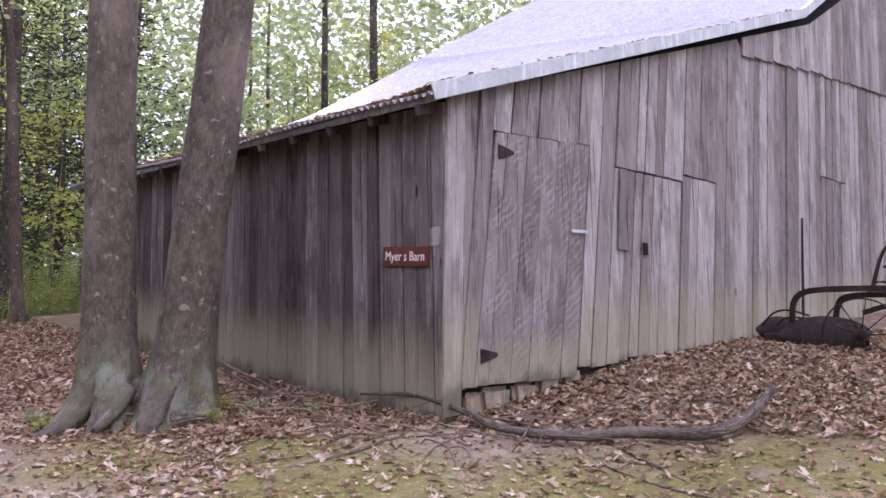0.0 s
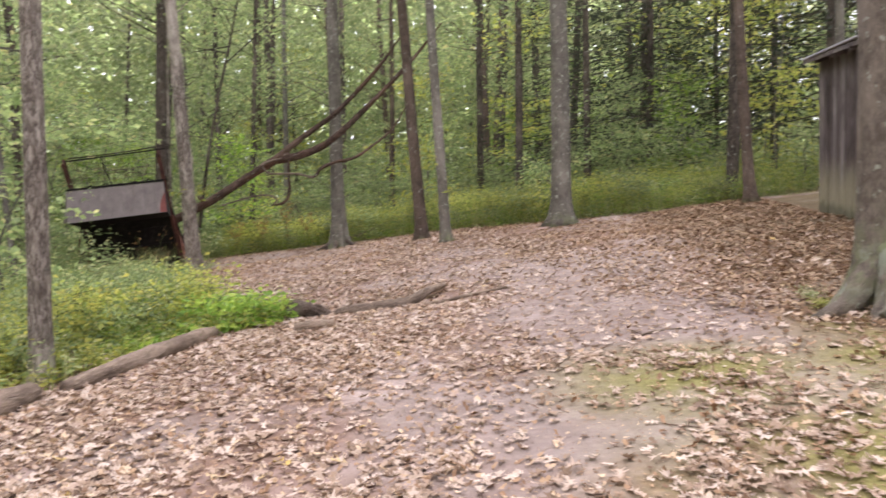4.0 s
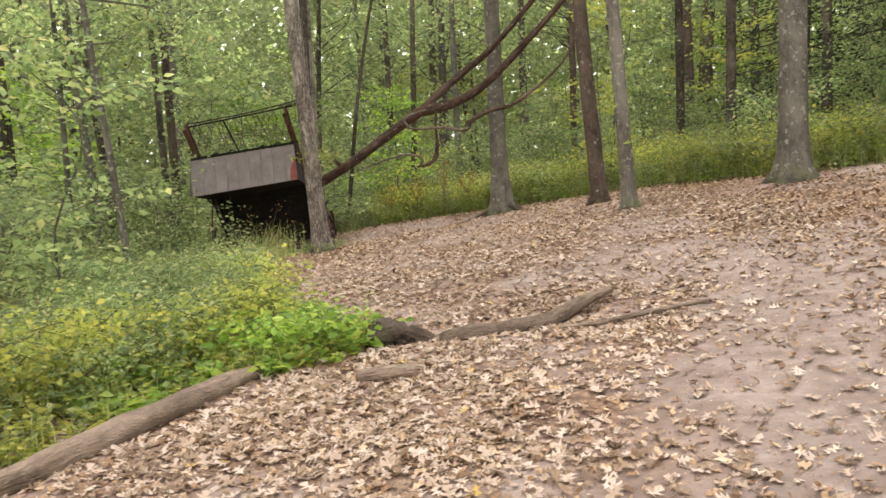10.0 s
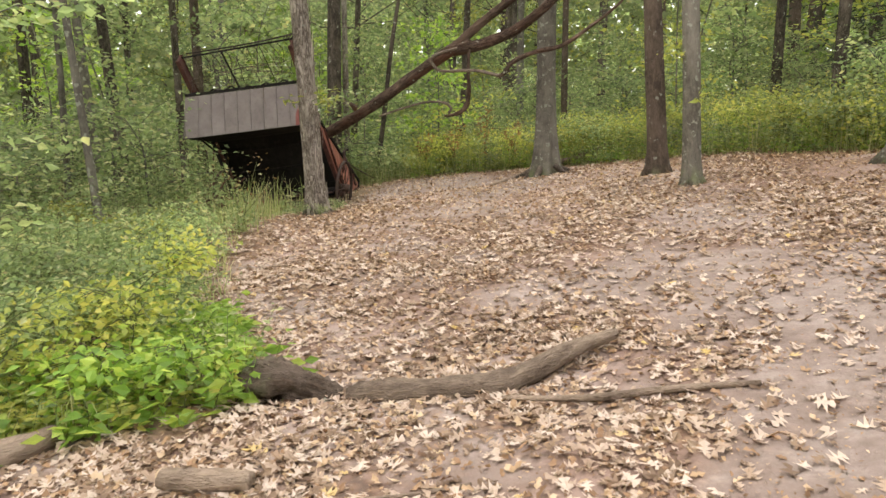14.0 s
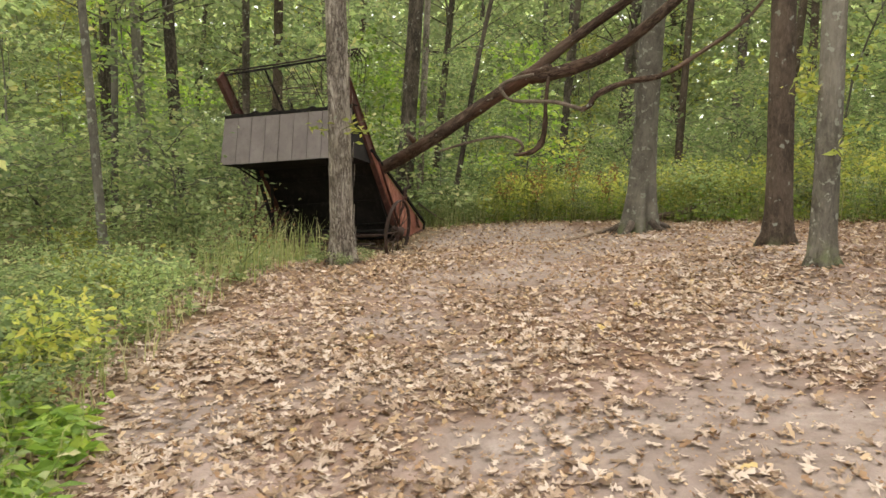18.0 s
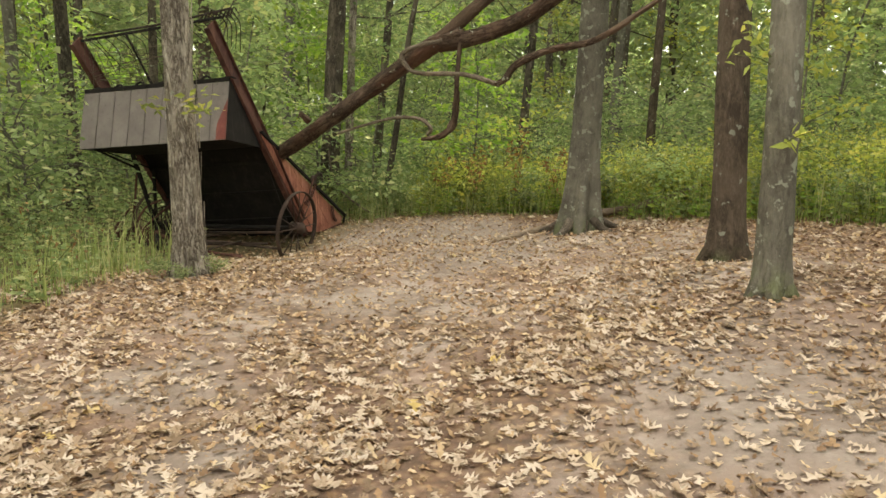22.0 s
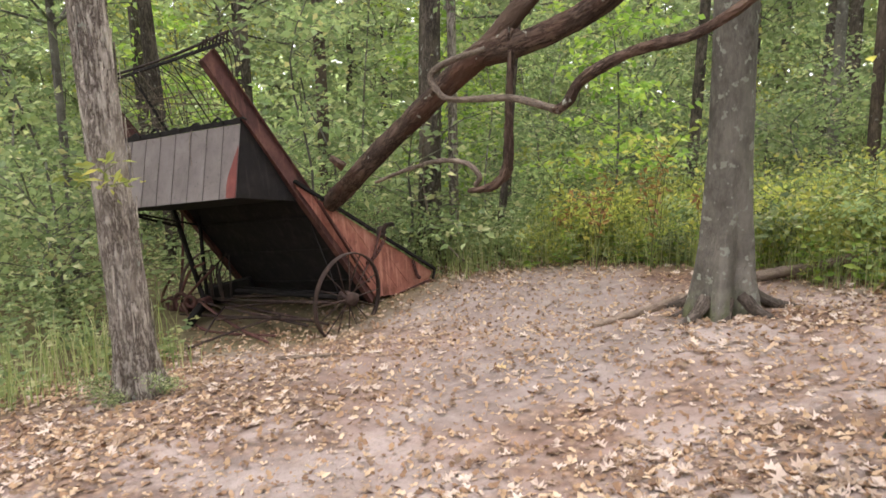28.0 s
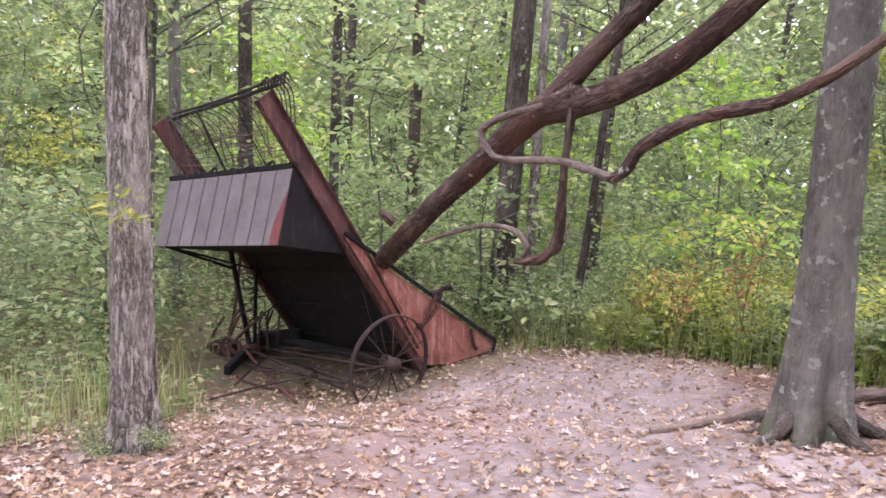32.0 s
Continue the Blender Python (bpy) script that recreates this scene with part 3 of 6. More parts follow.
for mx, my, mr in ((2.2, 3.0, .9), (2.6, .9, 1.5), (3.6, -.8, 1.6), (4.6, 3.0, 1.2), (7.2, -3.0, 1.5), (2.0, -2.0, 1.4), (4.4, 1.4, 1.0), (3.6, 1.6, .9), (3.5, 2.6, .7), (4.0, .4, .9), (4.5, -.8, .9), (5.3, -2.2, 1.0), (6.7, -2.5, .9), (1.6, -.6, 1.1), (2.6, -1.0, 1.3), (3.3, .4, 1.2), (2.0, .5, 1.1), (4.6, -1.6, 1.2)):
    mossy = np.maximum(mossy, np.clip(1.4 - np.hypot(GV[:, 0] - mx, GV[:, 1] - my) / mr, 0, 1))
cover.data.foreach_set("color", np.stack([wild, mossy, bare_earth(GV[:, 0], GV[:, 1]), wild * 0 + 1], 1).astype(np.float32).ravel())
tagged(piece("ground", me), "bare trodden earth with moss patches and leaf crumbs", "ground", kind="structure")


# ---- trees ----
def stem_points(x, y, height, lean=(0, 0), wander=.25, seed=0, n=6):
    g = np.random.default_rng(seed)
    z0 = float(gz(x, y))
    t = np.linspace(0, 1, n)
    w = np.cumsum(g.normal(0, wander / n, (n, 2)), 0) * t[:, None]
    return [(x + lean[0] * height * k + w[i, 0], y + lean[1] * height * k + w[i, 1], z0 - .12 + height * k) for i, k in enumerate(t)]


def crown_data(P0, height, spread, count, size, g, low=.35, clumps=46):
    """Branch lines and leaves of a crown round the stem's upper part: leaves gather in clumps at branch ends."""
    P0 = np.array(P0)
    lines, ends = [], []
    for k in range(clumps):
        u = low + (1 - low) * g.uniform(.0, 1) ** 1.35
        f = u * (len(P0) - 1)
        i = min(int(f), len(P0) - 2)
        base = P0[i] + (P0[i + 1] - P0[i]) * (f - i)
        ang = g.uniform(0, 6.283)
        reach = spread * g.uniform(.35, 1) * (1.15 - .75 * ((u - low) / (1 - low)))
        rise = reach * g.uniform(.15, .75)
        end = base + np.array([math.cos(ang) * reach, math.sin(ang) * reach, rise])
        mid = (base + end) / 2 + g.normal(0, .09 * reach, 3) + np.array([0, 0, reach * g.uniform(-.15, .2)])
        r = .006 + .008 * reach
        lines.append(([base, mid, end], [r, r * .6, r * .2]))
        ends.append((end, reach))
    per = max(4, count // clumps)
    C = []
    for end, reach in ends:
        s = .32 + .16 * reach
        C.append(end + g.normal(0, 1, (per, 3)) * np.array([s, s, s * .45]))
    C = np.concatenate(C)
    n = len(C)
    D = g.normal(0, 1, (n, 3)) * np.array([1, 1, .5]) + np.array([0, 0, -.25])
    N = g.normal(0, .8, (n, 3)) + np.array([0, 0, .8])
    L = size * g.uniform(.7, 1.3, n)
    return lines, leaf_data(C, D, N, L, L * .62)


def make_tree(x, y, radius, height, bark, label, lean=(0, 0), flare=0.0, seed=0, crown=1700, size=.15, low=.42, spread=2.6, segs=16,
              leaf="leaf_green", wander=.25, group="", rough=.03, samples=None, taper=.42, limbs=46):
    g = np.random.default_rng(seed)
    pts = stem_points(x, y, height, lean, wander, seed)
    root = thing("tree", Matrix.Translation((x, y, float(gz(x, y)))), label, "tree", group)
    o = np.array([x, y, float(gz(x, y))])
    P = [np.array(p) - o for p in pts]
    radii = [radius * (1 - (1 - taper) * k) for k in np.linspace(0, 1, len(P))]
    tube("trunk", P, radii, M[bark], root, segs, rough=rough, seed=seed, flare=flare, n=samples or 40)
    lines, (LV, LF) = crown_data(P, height, spread, crown, size, g, low, limbs)
    V, F, q = joined_tubes(lines, 4)
    tagged(piece("branchwork", raw_mesh("branchwork", V, F, M[bark], True, q), root), kind="stuff")
    tagged(piece("crown", raw_mesh("crown", LV, LF, M[leaf]), root, "loose green autumn foliage"), kind="stuff")
    return root


# known trees: the ones along the walk
make_tree(.69, 18.38, .188, 17, "bark_grey", "thick grey tree with lichen spots and flaring roots", flare=.42, seed=11, segs=28, low=.5, samples=70, lean=(-.008, 0), wander=.1)
make_tree(2.53, 15.93, .15, 14, "bark_brown", "slender brown-barked tree beside its pale twin", flare=.16, seed=12, segs=22, low=.45, samples=60, lean=(-.076, -.01), wander=.12)
make_tree(2.86, 14.68, .125, 13, "bark_grey", "slim grey tree with moss at its foot", flare=.13, seed=13, segs=22, low=.45, samples=60, lean=(-.065, -.01), wander=.1)
make_tree(5.48, 14.40, .23, 18, "bark_grey", "straight grey tree at the edge of the clearing", flare=.24, seed=14, segs=24, low=.5, samples=60, lean=(-.008, 0), wander=.1)
make_tree(9.15, 12.8, .125, 13, "bark_brown", "leaning brown tree with a crooked foot", flare=.2, seed=15, segs=18, low=.45, lean=(-.06, .01))
make_tree(-2.76, 5.67, .105, 12, "bark_shag", "thin pale tree among the roadside weeds", flare=.1, seed=16, segs=20, low=.4, samples=50, wander=.15)
make_tree(-4.12, 20.2, .17, 16, "bark_dark", "dark ivy-flecked tree behind the hay loader", flare=.25, seed=17, segs=22, low=.4, samples=60, lean=(.03, 0), wander=.15)
make_tree(-3.88, 20.5, .075, 13, "bark_shag", "thin pale stem close behind a dark trunk", flare=.08, seed=19, segs=14, low=.5, samples=40, wander=.15, crown=900)
make_tree(-3.28, 20.7, .06, 8, "bark_dark", "thin crooked dark stem leaning through the undergrowth", flare=.06, seed=23, segs=12, low=.7, samples=40, lean=(.14, 0), wander=.8, crown=500, limbs=14)
shag = make_tree(-2.53, 14.75, .15, 13, "bark_shag", "shaggy pale-barked tree standing before the hay loader", flare=.2, seed=18, segs=24, low=.45, samples=60, lean=(-.062, -.004), wander=.12)

# loose bark strips on the shaggy tree
g = np.random.default_rng(5)
for k in range(90):
    z = g.uniform(.15, 4.6)
    a = g.uniform(0, 6.283)
    r = .145 * (1 - .58 * z / 13) + .004
    h, w = g.uniform(.12, .38), g.uniform(.014, .032)
    da = w / r / 2
    cx, cy = -.062 * z, -.004 * z
    lift = g.uniform(.003, .018)
    V = []
    for zz, out in ((z, lift), (z + h * .5, .004), (z + h, g.uniform(.002, .012))):
        for aa in (a - da * g.uniform(.5, 1), a + da * g.uniform(.5, 1)):
            for th in (0, .006):
                V.append((cx + math.cos(aa) * (r + out + th), cy + math.sin(aa) * (r + out + th), zz))
    F = []
    for s in (0, 4):
        F += [(s, s + 2, s + 6, s + 4), (s + 1, s + 5, s + 7, s + 3), (s, s + 4, s + 5, s + 1), (s + 2, s + 3, s + 7, s + 6)]
    F += [(0, 1, 3, 2), (8, 10, 11, 9)]
    piece("bark_strip", raw_mesh("bark_strip", V, F, M["bark_shag"], False, V), shag)

# twin oak before the barn
twin = thing("twin_tree", Matrix.Translation((4.76, 3.7, float(gz(4.76, 3.7)))), "two-stemmed oak with a mossy swollen foot beside the barn", "tree")
for dx, dy, r, lx, ly, s in ((-.15, .27, .245, -.012, .0, 21), (.16, -.3, .265, .055, -.10, 22)):
    pts = [(dx + lx * z, dy + ly * z, z - .15) for z in (0, .5, 1, 2, 4, 7, 11, 16)]
    tube("trunk", pts, [r * k for k in (1.25, 1.12, 1.02, .98, .93, .85, .7, .4)], M["bark_twin"], twin, 30, rough=.014, seed=s, flare=.24, n=80)
    lines, (LV, LF) = crown_data(pts, 16, 3.2, 2600, .17, np.random.default_rng(s), .8)
    V, F, q = joined_tubes(lines)
    tagged(piece("branchwork", raw_mesh("branchwork", V, F, M["bark_twin"], True, q), twin), kind="stuff")
    piece("crown", raw_mesh("crown", LV, LF, M["leaf_green"]), twin, "loose green autumn foliage")
tube("root_saddle", [(-.15, .25, .0), (0, 0, .16), (.15, -.26, .0)], [.17, .19, .17], M["bark_twin"], twin, 18, rough=.06, seed=4, n=14)
for k in range(6):
    a = k * 1.05 + .3
    d = np.array([math.cos(a), math.sin(a)])
    tube("root", [(d[0] * .25, d[1] * .3, .25), (d[0] * .45, d[1] * .5, .05), (d[0] * .7, d[1] * .78, -.06)], [.1, .07, .03], M["bark_twin"], twin, 10, rough=.05, seed=40 + k, n=12)
for k, (pts, r) in enumerate((([(-.16, .24, .62), (-.34, .2, .3), (-.6, .22, -.02), (-.95, .3, -.2)], (.10, .13, .10, .04)), ([(.16, -.28, .62), (-.06, -.4, .26), (-.3, -.52, .0), (-.52, -.62, -.2)], (.16, .17, .11, .04)),
                             ([(-.13, .2, .66), (-.3, .02, .26), (-.5, -.1, -.02), (-.7, -.2, -.2)], (.15, .16, .10, .04)))):
    tube("root", pts, r, M["bark_twin"], twin, 18, rough=.10, seed=46 + k, n=24)
for cx, cy, n in ((.69, 18.38, 8),):
    for k in range(n):
        a = k * 6.283 / n + .4
        d = np.array([math.cos(a), math.sin(a)])
        l = (.75, .5, .6, .95, .55, .7, .5, .65)[k]
        z = [float(gz(cx + d[0] * q, cy + d[1] * q)) for q in (.2, l * .6, l)]
        bigroot = tube("root", [(cx + d[0] * .2, cy + d[1] * .2, z[0] + .16), (cx + d[0] * l * .55, cy + d[1] * l * .55, z[1] + .03), (cx + d[0] * l, cy + d[1] * l, z[2] - .05)], [.07, .045, .018], M["bark_root"], None, 10, rough=.05, seed=60 + k, n=12)
        bigroot.parent = [o for o in scene.objects if o.name == "tree"][0]
        bigroot.matrix_parent_inverse = bigroot.parent.matrix_basis.inverted()

# other single trees seen between them
for x, y, r, h, b, ln in ((-8.3, 22.1, .13, 16, "bark_brown", (0, 0)), (-8.29, 18.71, .13, 15, "bark_dark", (-.088, 0)), (-8.0, 17.4, .1, 13, "bark_grey", (-.06, 0)),
                          (-8.6, 17.2, .07, 11, "bark_grey", (.03, 0)), (-5.75, 14.1, .065, 12, "bark_grey", (-.08, 0)),
                          (-7.5, 19.8, .09, 13, "bark_dark", (-.03, 0)), (-.7, 29.5, .13, 16, "bark_grey", (0, 0)), (-11.7, 30.5, .17, 18, "bark_grey", (0, 0)),
                          (-4.4, 22.6, .09, 11, "bark_dark", (.05, 0)), (2.1, 37, .2, 18, "bark_dark", (0, 0)), (9.5, 34, .2, 18, "bark_dark", (.05, 0)),
                          (11.3, 33, .22, 19, "bark_dark", (-.03, 0)), (12.2, 34.5, .16, 17, "bark_dark", (.06, 0)), (3.2, 26.5, .11, 15, "bark_brown", (.01, 0)), (-1.5, 35.5, .2, 18, "bark_dark", (0, 0)),
                          (-6.2, 9.5, .11, 14, "bark_dark", (.01, 0)),
                          (-1.9, 24.5, .1, 14, "bark_dark", (.04, 0)), (.9, 24.0, .09, 13, "bark_brown", (0, 0)), (-12, 20.5, .14, 16, "bark_dark", (0, 0)),
                          (5.9, 23.5, .13, 16, "bark_dark", (0, 0)), (-9.8, 12.5, .13, 15, "bark_grey", (.02, 0)), (8.2, 19.5, .12, 15, "bark_dark", (.0, 0)), (6.3, 20.3, .13, 15, "bark_dark", (.0, 0)), (20.6, 13.7, .16, 17, "bark_dark", (.0, 0)), (24.2, 14.1, .24, 18, "bark_dark", (.02, 0)), (12.4, 14.1, .12, 14, "bark_grey", (.0, 0)), (9.6, 14.2, .15, 14, "bark_dark", (.02, 0))):
    make_tree(x, y, r, h, b, "slim woodland tree with " + {"bark_dark": "dark furrowed", "bark_grey": "grey lichened", "bark_brown": "brown", "bark_shag": "pale flaking"}[b] + " bark",
              lean=ln, flare=.12, seed=int(abs(x * 37 + y * 11) * 10), segs=12, crown=1200, low=.34, spread=2.2, limbs=30, size=.14, group="woodland trees", samples=24, rough=.02)

# woodland beyond: three patterns of tree, repeated and turned
taken = [(o.location.x, o.location.y) for o in scene.objects if o.type == 'EMPTY']
patterns = []
for k, (r, h, b, lf) in enumerate(((.16, 18, "bark_dark", "leaf_green"), (.12, 15, "bark_grey", "leaf_green"), (.2, 20, "bark_brown", "leaf_green"), (.09, 12, "bark_dark", "leaf_yellow"))):
    g = np.random.default_rng(100 + k)
    patterns.append((r, h, b, lf, g))
protos = []
for k, (r, h, b, lf, g) in enumerate(patterns):
    px, py = ((-16, 26), (16, 30), (-19, 12), (14, 22))[k]
    t = make_tree(px, py, r, h, b, "tall woodland tree in the green distance", flare=.15, seed=200 + k, segs=10, crown=1500, low=.25, spread=3.1, leaf=lf, group="distant trees", samples=20, size=.2, limbs=50)
    protos.append(t)
    taken.append((px, py))
g = np.random.default_rng(77)
count = 0
for _ in range(6000):
    if count >= 120:
        break
    a, d = g.uniform(0, 6.283), 12 + 44 * g.uniform() ** .8
    x, y = 1 + d * math.cos(a), 9 + d * math.sin(a)
    if edge_distance(x, y) > -1.5 or (-13 < (x - 5.6) * .309 + (y - .75) * .951 < 11.5 and -5 < (x - 5.6) * .951 - (y - .75) * .309 < 25):
        continue
    if y < 2 and g.uniform() < .55 or (-4 < x < 6 and 19 < y < 27):
        continue
    if min((x - p) ** 2 + (y - q) ** 2 for p, q in taken) < 5.5:
        continue
    taken.append((x, y))
    s = g.uniform(.8, 1.15)
    t = copy_thing(protos[int(g.integers(0, 4))], pose(x, y, float(gz(x, y)), g.normal(0, 2), g.normal(0, 2), g.uniform(0, 360)) @ Matrix.Scale(s, 4))
    t.scale = (s, s, s)
    count += 1


# ---- dark cedars at the far side of the barn ----
def make_cedar(x, y, h, seed):
    g = np.random.default_rng(seed)
    root = thing("cedar_tree", Matrix.Translation((x, y, float(gz(x, y)))), "dark dense cedar with drooping boughs", "tree", "cedars")
    tube("trunk", [(0, 0, -.1), (.05, 0, h * .5), (0, .05, h)], [.14, .09, .02], M["bark_dark"], root, 10, rough=.03, seed=seed, n=16)
    lines, C, D = [], [], []
    for k in range(80):
        z = h * (.12 + .86 * k / 80)
        a = k * 2.4 + g.uniform(0, .6)
        reach = (h - z) * .30 * g.uniform(.6, 1.1) + .25
        b, e = np.array([0, 0, z]), np.array([math.cos(a) * reach, math.sin(a) * reach, z - .18 * reach])
        lines.append(([b, e], [.02, .006]))
        m = 60
        u = g.uniform(.25, 1.05, m)[:, None]
        C.append(b + (e - b) * u + g.normal(0, .10 + .05 * reach, (m, 3)))
        D.append(np.tile(e - b, (m, 1)) + g.normal(0, .5 * reach, (m, 3)))
    C, D = np.concatenate(C), np.concatenate(D)
    L = g.uniform(.10, .2, len(C))
    V, F, q = joined_tubes(lines, 4)
    tagged(piece("branchwork", raw_mesh("branchwork", V, F, M["bark_dark"], True, q), root), kind="stuff")
    LV, LF = leaf_data(C, D, g.normal(0, 1, C.shape), L, L * .35)
    piece("foliage", raw_mesh("foliage", LV, LF, M["leaf_cedar"]), root)
    return root


ced = make_cedar(10.2, 19.5, 11, 31)
for x, y, s, r in ((12.2, 18.2, 1.1, 60), (8.4, 22.0, .95, 140), (14.4, 16.9, 1.15, 220), (11.5, 22.5, 1.2, 300), (15.5, 21, 1.1, 30)):
    c = copy_thing(ced, pose(x, y, float(gz(x, y)), 0, 0, r))
    c.scale = (s, s, s)


# ---- the barn ----
BC = np.array([5.6, .75])                       # its near corner
BU = np.array([math.sin(radians(18)), math.cos(radians(18))])   # along the side wall
BN = np.array([BU[1], -BU[0]])                  # along the front wall
RISE = .068                                     # the eaves climb with the ground


def barn(s, n, z):
    p = BC + BU * s + BN * n
    return np.array([p[0], p[1], z])


def rake(n):
    return 3.57 + .363 * n if n < 8.35 else 6.60 + .6 * (n - 8.35) if n < 13.5 else 9.58 - .6 * (n - 13.5)


def skirt(n):
    return 5.46 + (n - 5.76) * .134 if n < 8.0 else 5.76 + (n - 8) * .097


def near_roof(b):
    return 3.61 + .363 * b if b < 8.35 else 6.65 + .6 * (b - 8.35) if b < 13.5 else 9.73 - .6 * (b - 13.5)


def far_roof(b):
    """The old roof sags: its rear end stands steeper than the front."""
    return 4.263 + .363 * b if b < 2.6 else 5.21 + .5 * (b - 2.6) if b < 4.64 else 6.23 + .63 * (b - 4.64) if b < 13.5 else 11.81 - .75 * (b - 13.5)


def roof_height(a, b):
    k = min(max(a / 9.75, 0), 1)
    return near_roof(b) * (1 - k) + far_roof(b) * k


def wall_mesh(name, quads, label, thick_dir):
    V, F = [], []
    for q in quads:
        o = len(V)
        V += [np.array(p) for p in q] + [np.array(p) + thick_dir for p in q]
        F += [(o, o + 1, o + 2, o + 3), (o + 7, o + 6, o + 5, o + 4)] + [(o + k, o + 4 + k, o + 4 + (k + 1) % 4, o + (k + 1) % 4) for k in range(4)]
    return tagged(piece(name, raw_mesh(name, V, np.array(F), M["dark"])), label, "wall", kind="structure")


inward_side, inward_front = np.array([*BN, 0]) * .10, np.array([*BU, 0]) * .10
side_wall = wall_mesh("wall_west", [[barn(0, .03, .2), barn(9.5, .03, .5), barn(9.5, .03, 3.5 + RISE * 9.5), barn(0, .03, 3.5)]], "dark weathered board wall of the barn's long side", inward_side)
front_wall = wall_mesh("wall_south", [[barn(.03, a, .3), barn(.03, b, .4), barn(.03, b, rake(b) - .02), barn(.03, a, rake(a) - .02)] for a, b in ((.02, 4), (4, 8.35), (8.35, 13.5), (13.5, 22))],
                       "silvery grey board front of the old barn", inward_front)
wall_mesh("wall_north", [[barn(9.5, a, .4), barn(9.5, b, .4), barn(9.5, b, far_roof(b) - .16), barn(9.5, a, far_roof(a) - .16)] for a, b in ((.05, 2.6), (2.6, 4.64), (4.64, 13.5), (13.5, 22))],
          "plain rear wall of the barn", -inward_front)
wall_mesh("wall_east", [[barn(0, 22, .4), barn(9.5, 22, .6), barn(9.5, 22, far_roof(22) - .16), barn(0, 22, rake(22))]], "plain far side wall of the barn", -inward_side)


def board(wall, origin, along, out, w, h0, h1, mat, g, t=.024, label="", start=0.0, slant=0.0, level=3.3):
    """One board: origin at its foot, h0 and h1 its heights at both edges; slant: how far it leans along the wall, true at that level."""
    a, o = np.array([*along, 0.0]), np.array([*out, 0.0])
    j = g.normal(0, .004, 8)
    tw = g.normal(0, .003)
    V = []
    for k, (x, h) in enumerate(((0, h0), (w, h1))):
        for y in (0, t):
            V.append(a * (x + j[k] + slant * (origin[2] + start - level)) + o * (y + tw * k) + [0, 0, start + j[k + 2]])
            V.append(a * (x + j[k + 4] + slant * (origin[2] + h - level)) + o * (y - tw * k) + [0, 0, h])
    F = [(0, 1, 3, 2), (4, 6, 7, 5), (0, 4, 5, 1), (2, 3, 7, 6), (0, 2, 6, 4), (1, 5, 7, 3)]
    return piece("board", raw_mesh("board", V, F, M[mat]), wall, label, Matrix.Translation(origin))


g = np.random.default_rng(71)
s = 0.0
while s < 9.55:
    w = min(g.uniform(.15, .27), 9.6 - s)
    p = barn(s, 0, 0)
    q = barn(s + w, 0, 0)
    base = max(float(gz(p[0], p[1])), .5) - .04 + abs(g.normal(0, .025))
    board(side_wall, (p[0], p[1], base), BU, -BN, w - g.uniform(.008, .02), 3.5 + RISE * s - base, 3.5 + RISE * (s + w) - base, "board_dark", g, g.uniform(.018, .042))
    s += w
n = 0.0
while n < 16.5:
    w = g.uniform(.17, .29)
    if n < .58 < n + w:
        w = .6 - n
    if .6 <= n < 2.15:
        w = min(w, 2.16 - n)
        if 2.16 - n - w < .08:
            w = 2.16 - n
    p = barn(0, n, 0)
    base = .70 if n < .2 else max(float(gz(p[0], p[1])) - .03, .88 + .055 * n) + abs(g.normal(0, .02))
    top = [min(rake(k), skirt(k)) if k > 5.76 else rake(k) for k in (n, n + w)]
    t = g.uniform(.018, .044)
    cut, start = None, 0.0
    if .6 <= n < 2.15:
        start = 3.34 + .06 * (n - .6) - base
    elif 2.55 < n < 3.9:
        cut = 3.24
    elif 3.9 <= n < 4.95:
        cut = 3.33
    elif 8.8 < n < 9.9:
        cut = 3.9
    gap = g.uniform(.008, .02)
    lean = .05 + .1 * min(n / .5, 1)
    if cut:
        board(front_wall, (p[0], p[1], base), BN, -BU, w - gap, cut - base, cut - base + .01, "board_grey", g, t, slant=lean)
        board(front_wall, (p[0], p[1], base), BN, -BU, w - gap, top[0] - base, top[1] - base, "board_grey", g, t + .012, start=cut - base + .025, slant=lean)
    else:
        board(front_wall, (p[0], p[1], base), BN, -BU, w - gap, top[0] - base, top[1] - base, "board_grey", g, t, start=start, slant=lean)
    n += w
n = 5.76
while n < 16.5:
    w = g.uniform(.17, .27)
    p = barn(-.045, n, 0)
    low = skirt(n) - .06 + g.normal(0, .015)
    board(front_wall, (p[0], p[1], 1.2), BN, -BU, w - .01, max(rake(n), low + .05) - 1.2, max(rake(n + w), low + .06) - 1.2, "board_grey", g, .026, start=low - 1.2, slant=.14)
    n += w

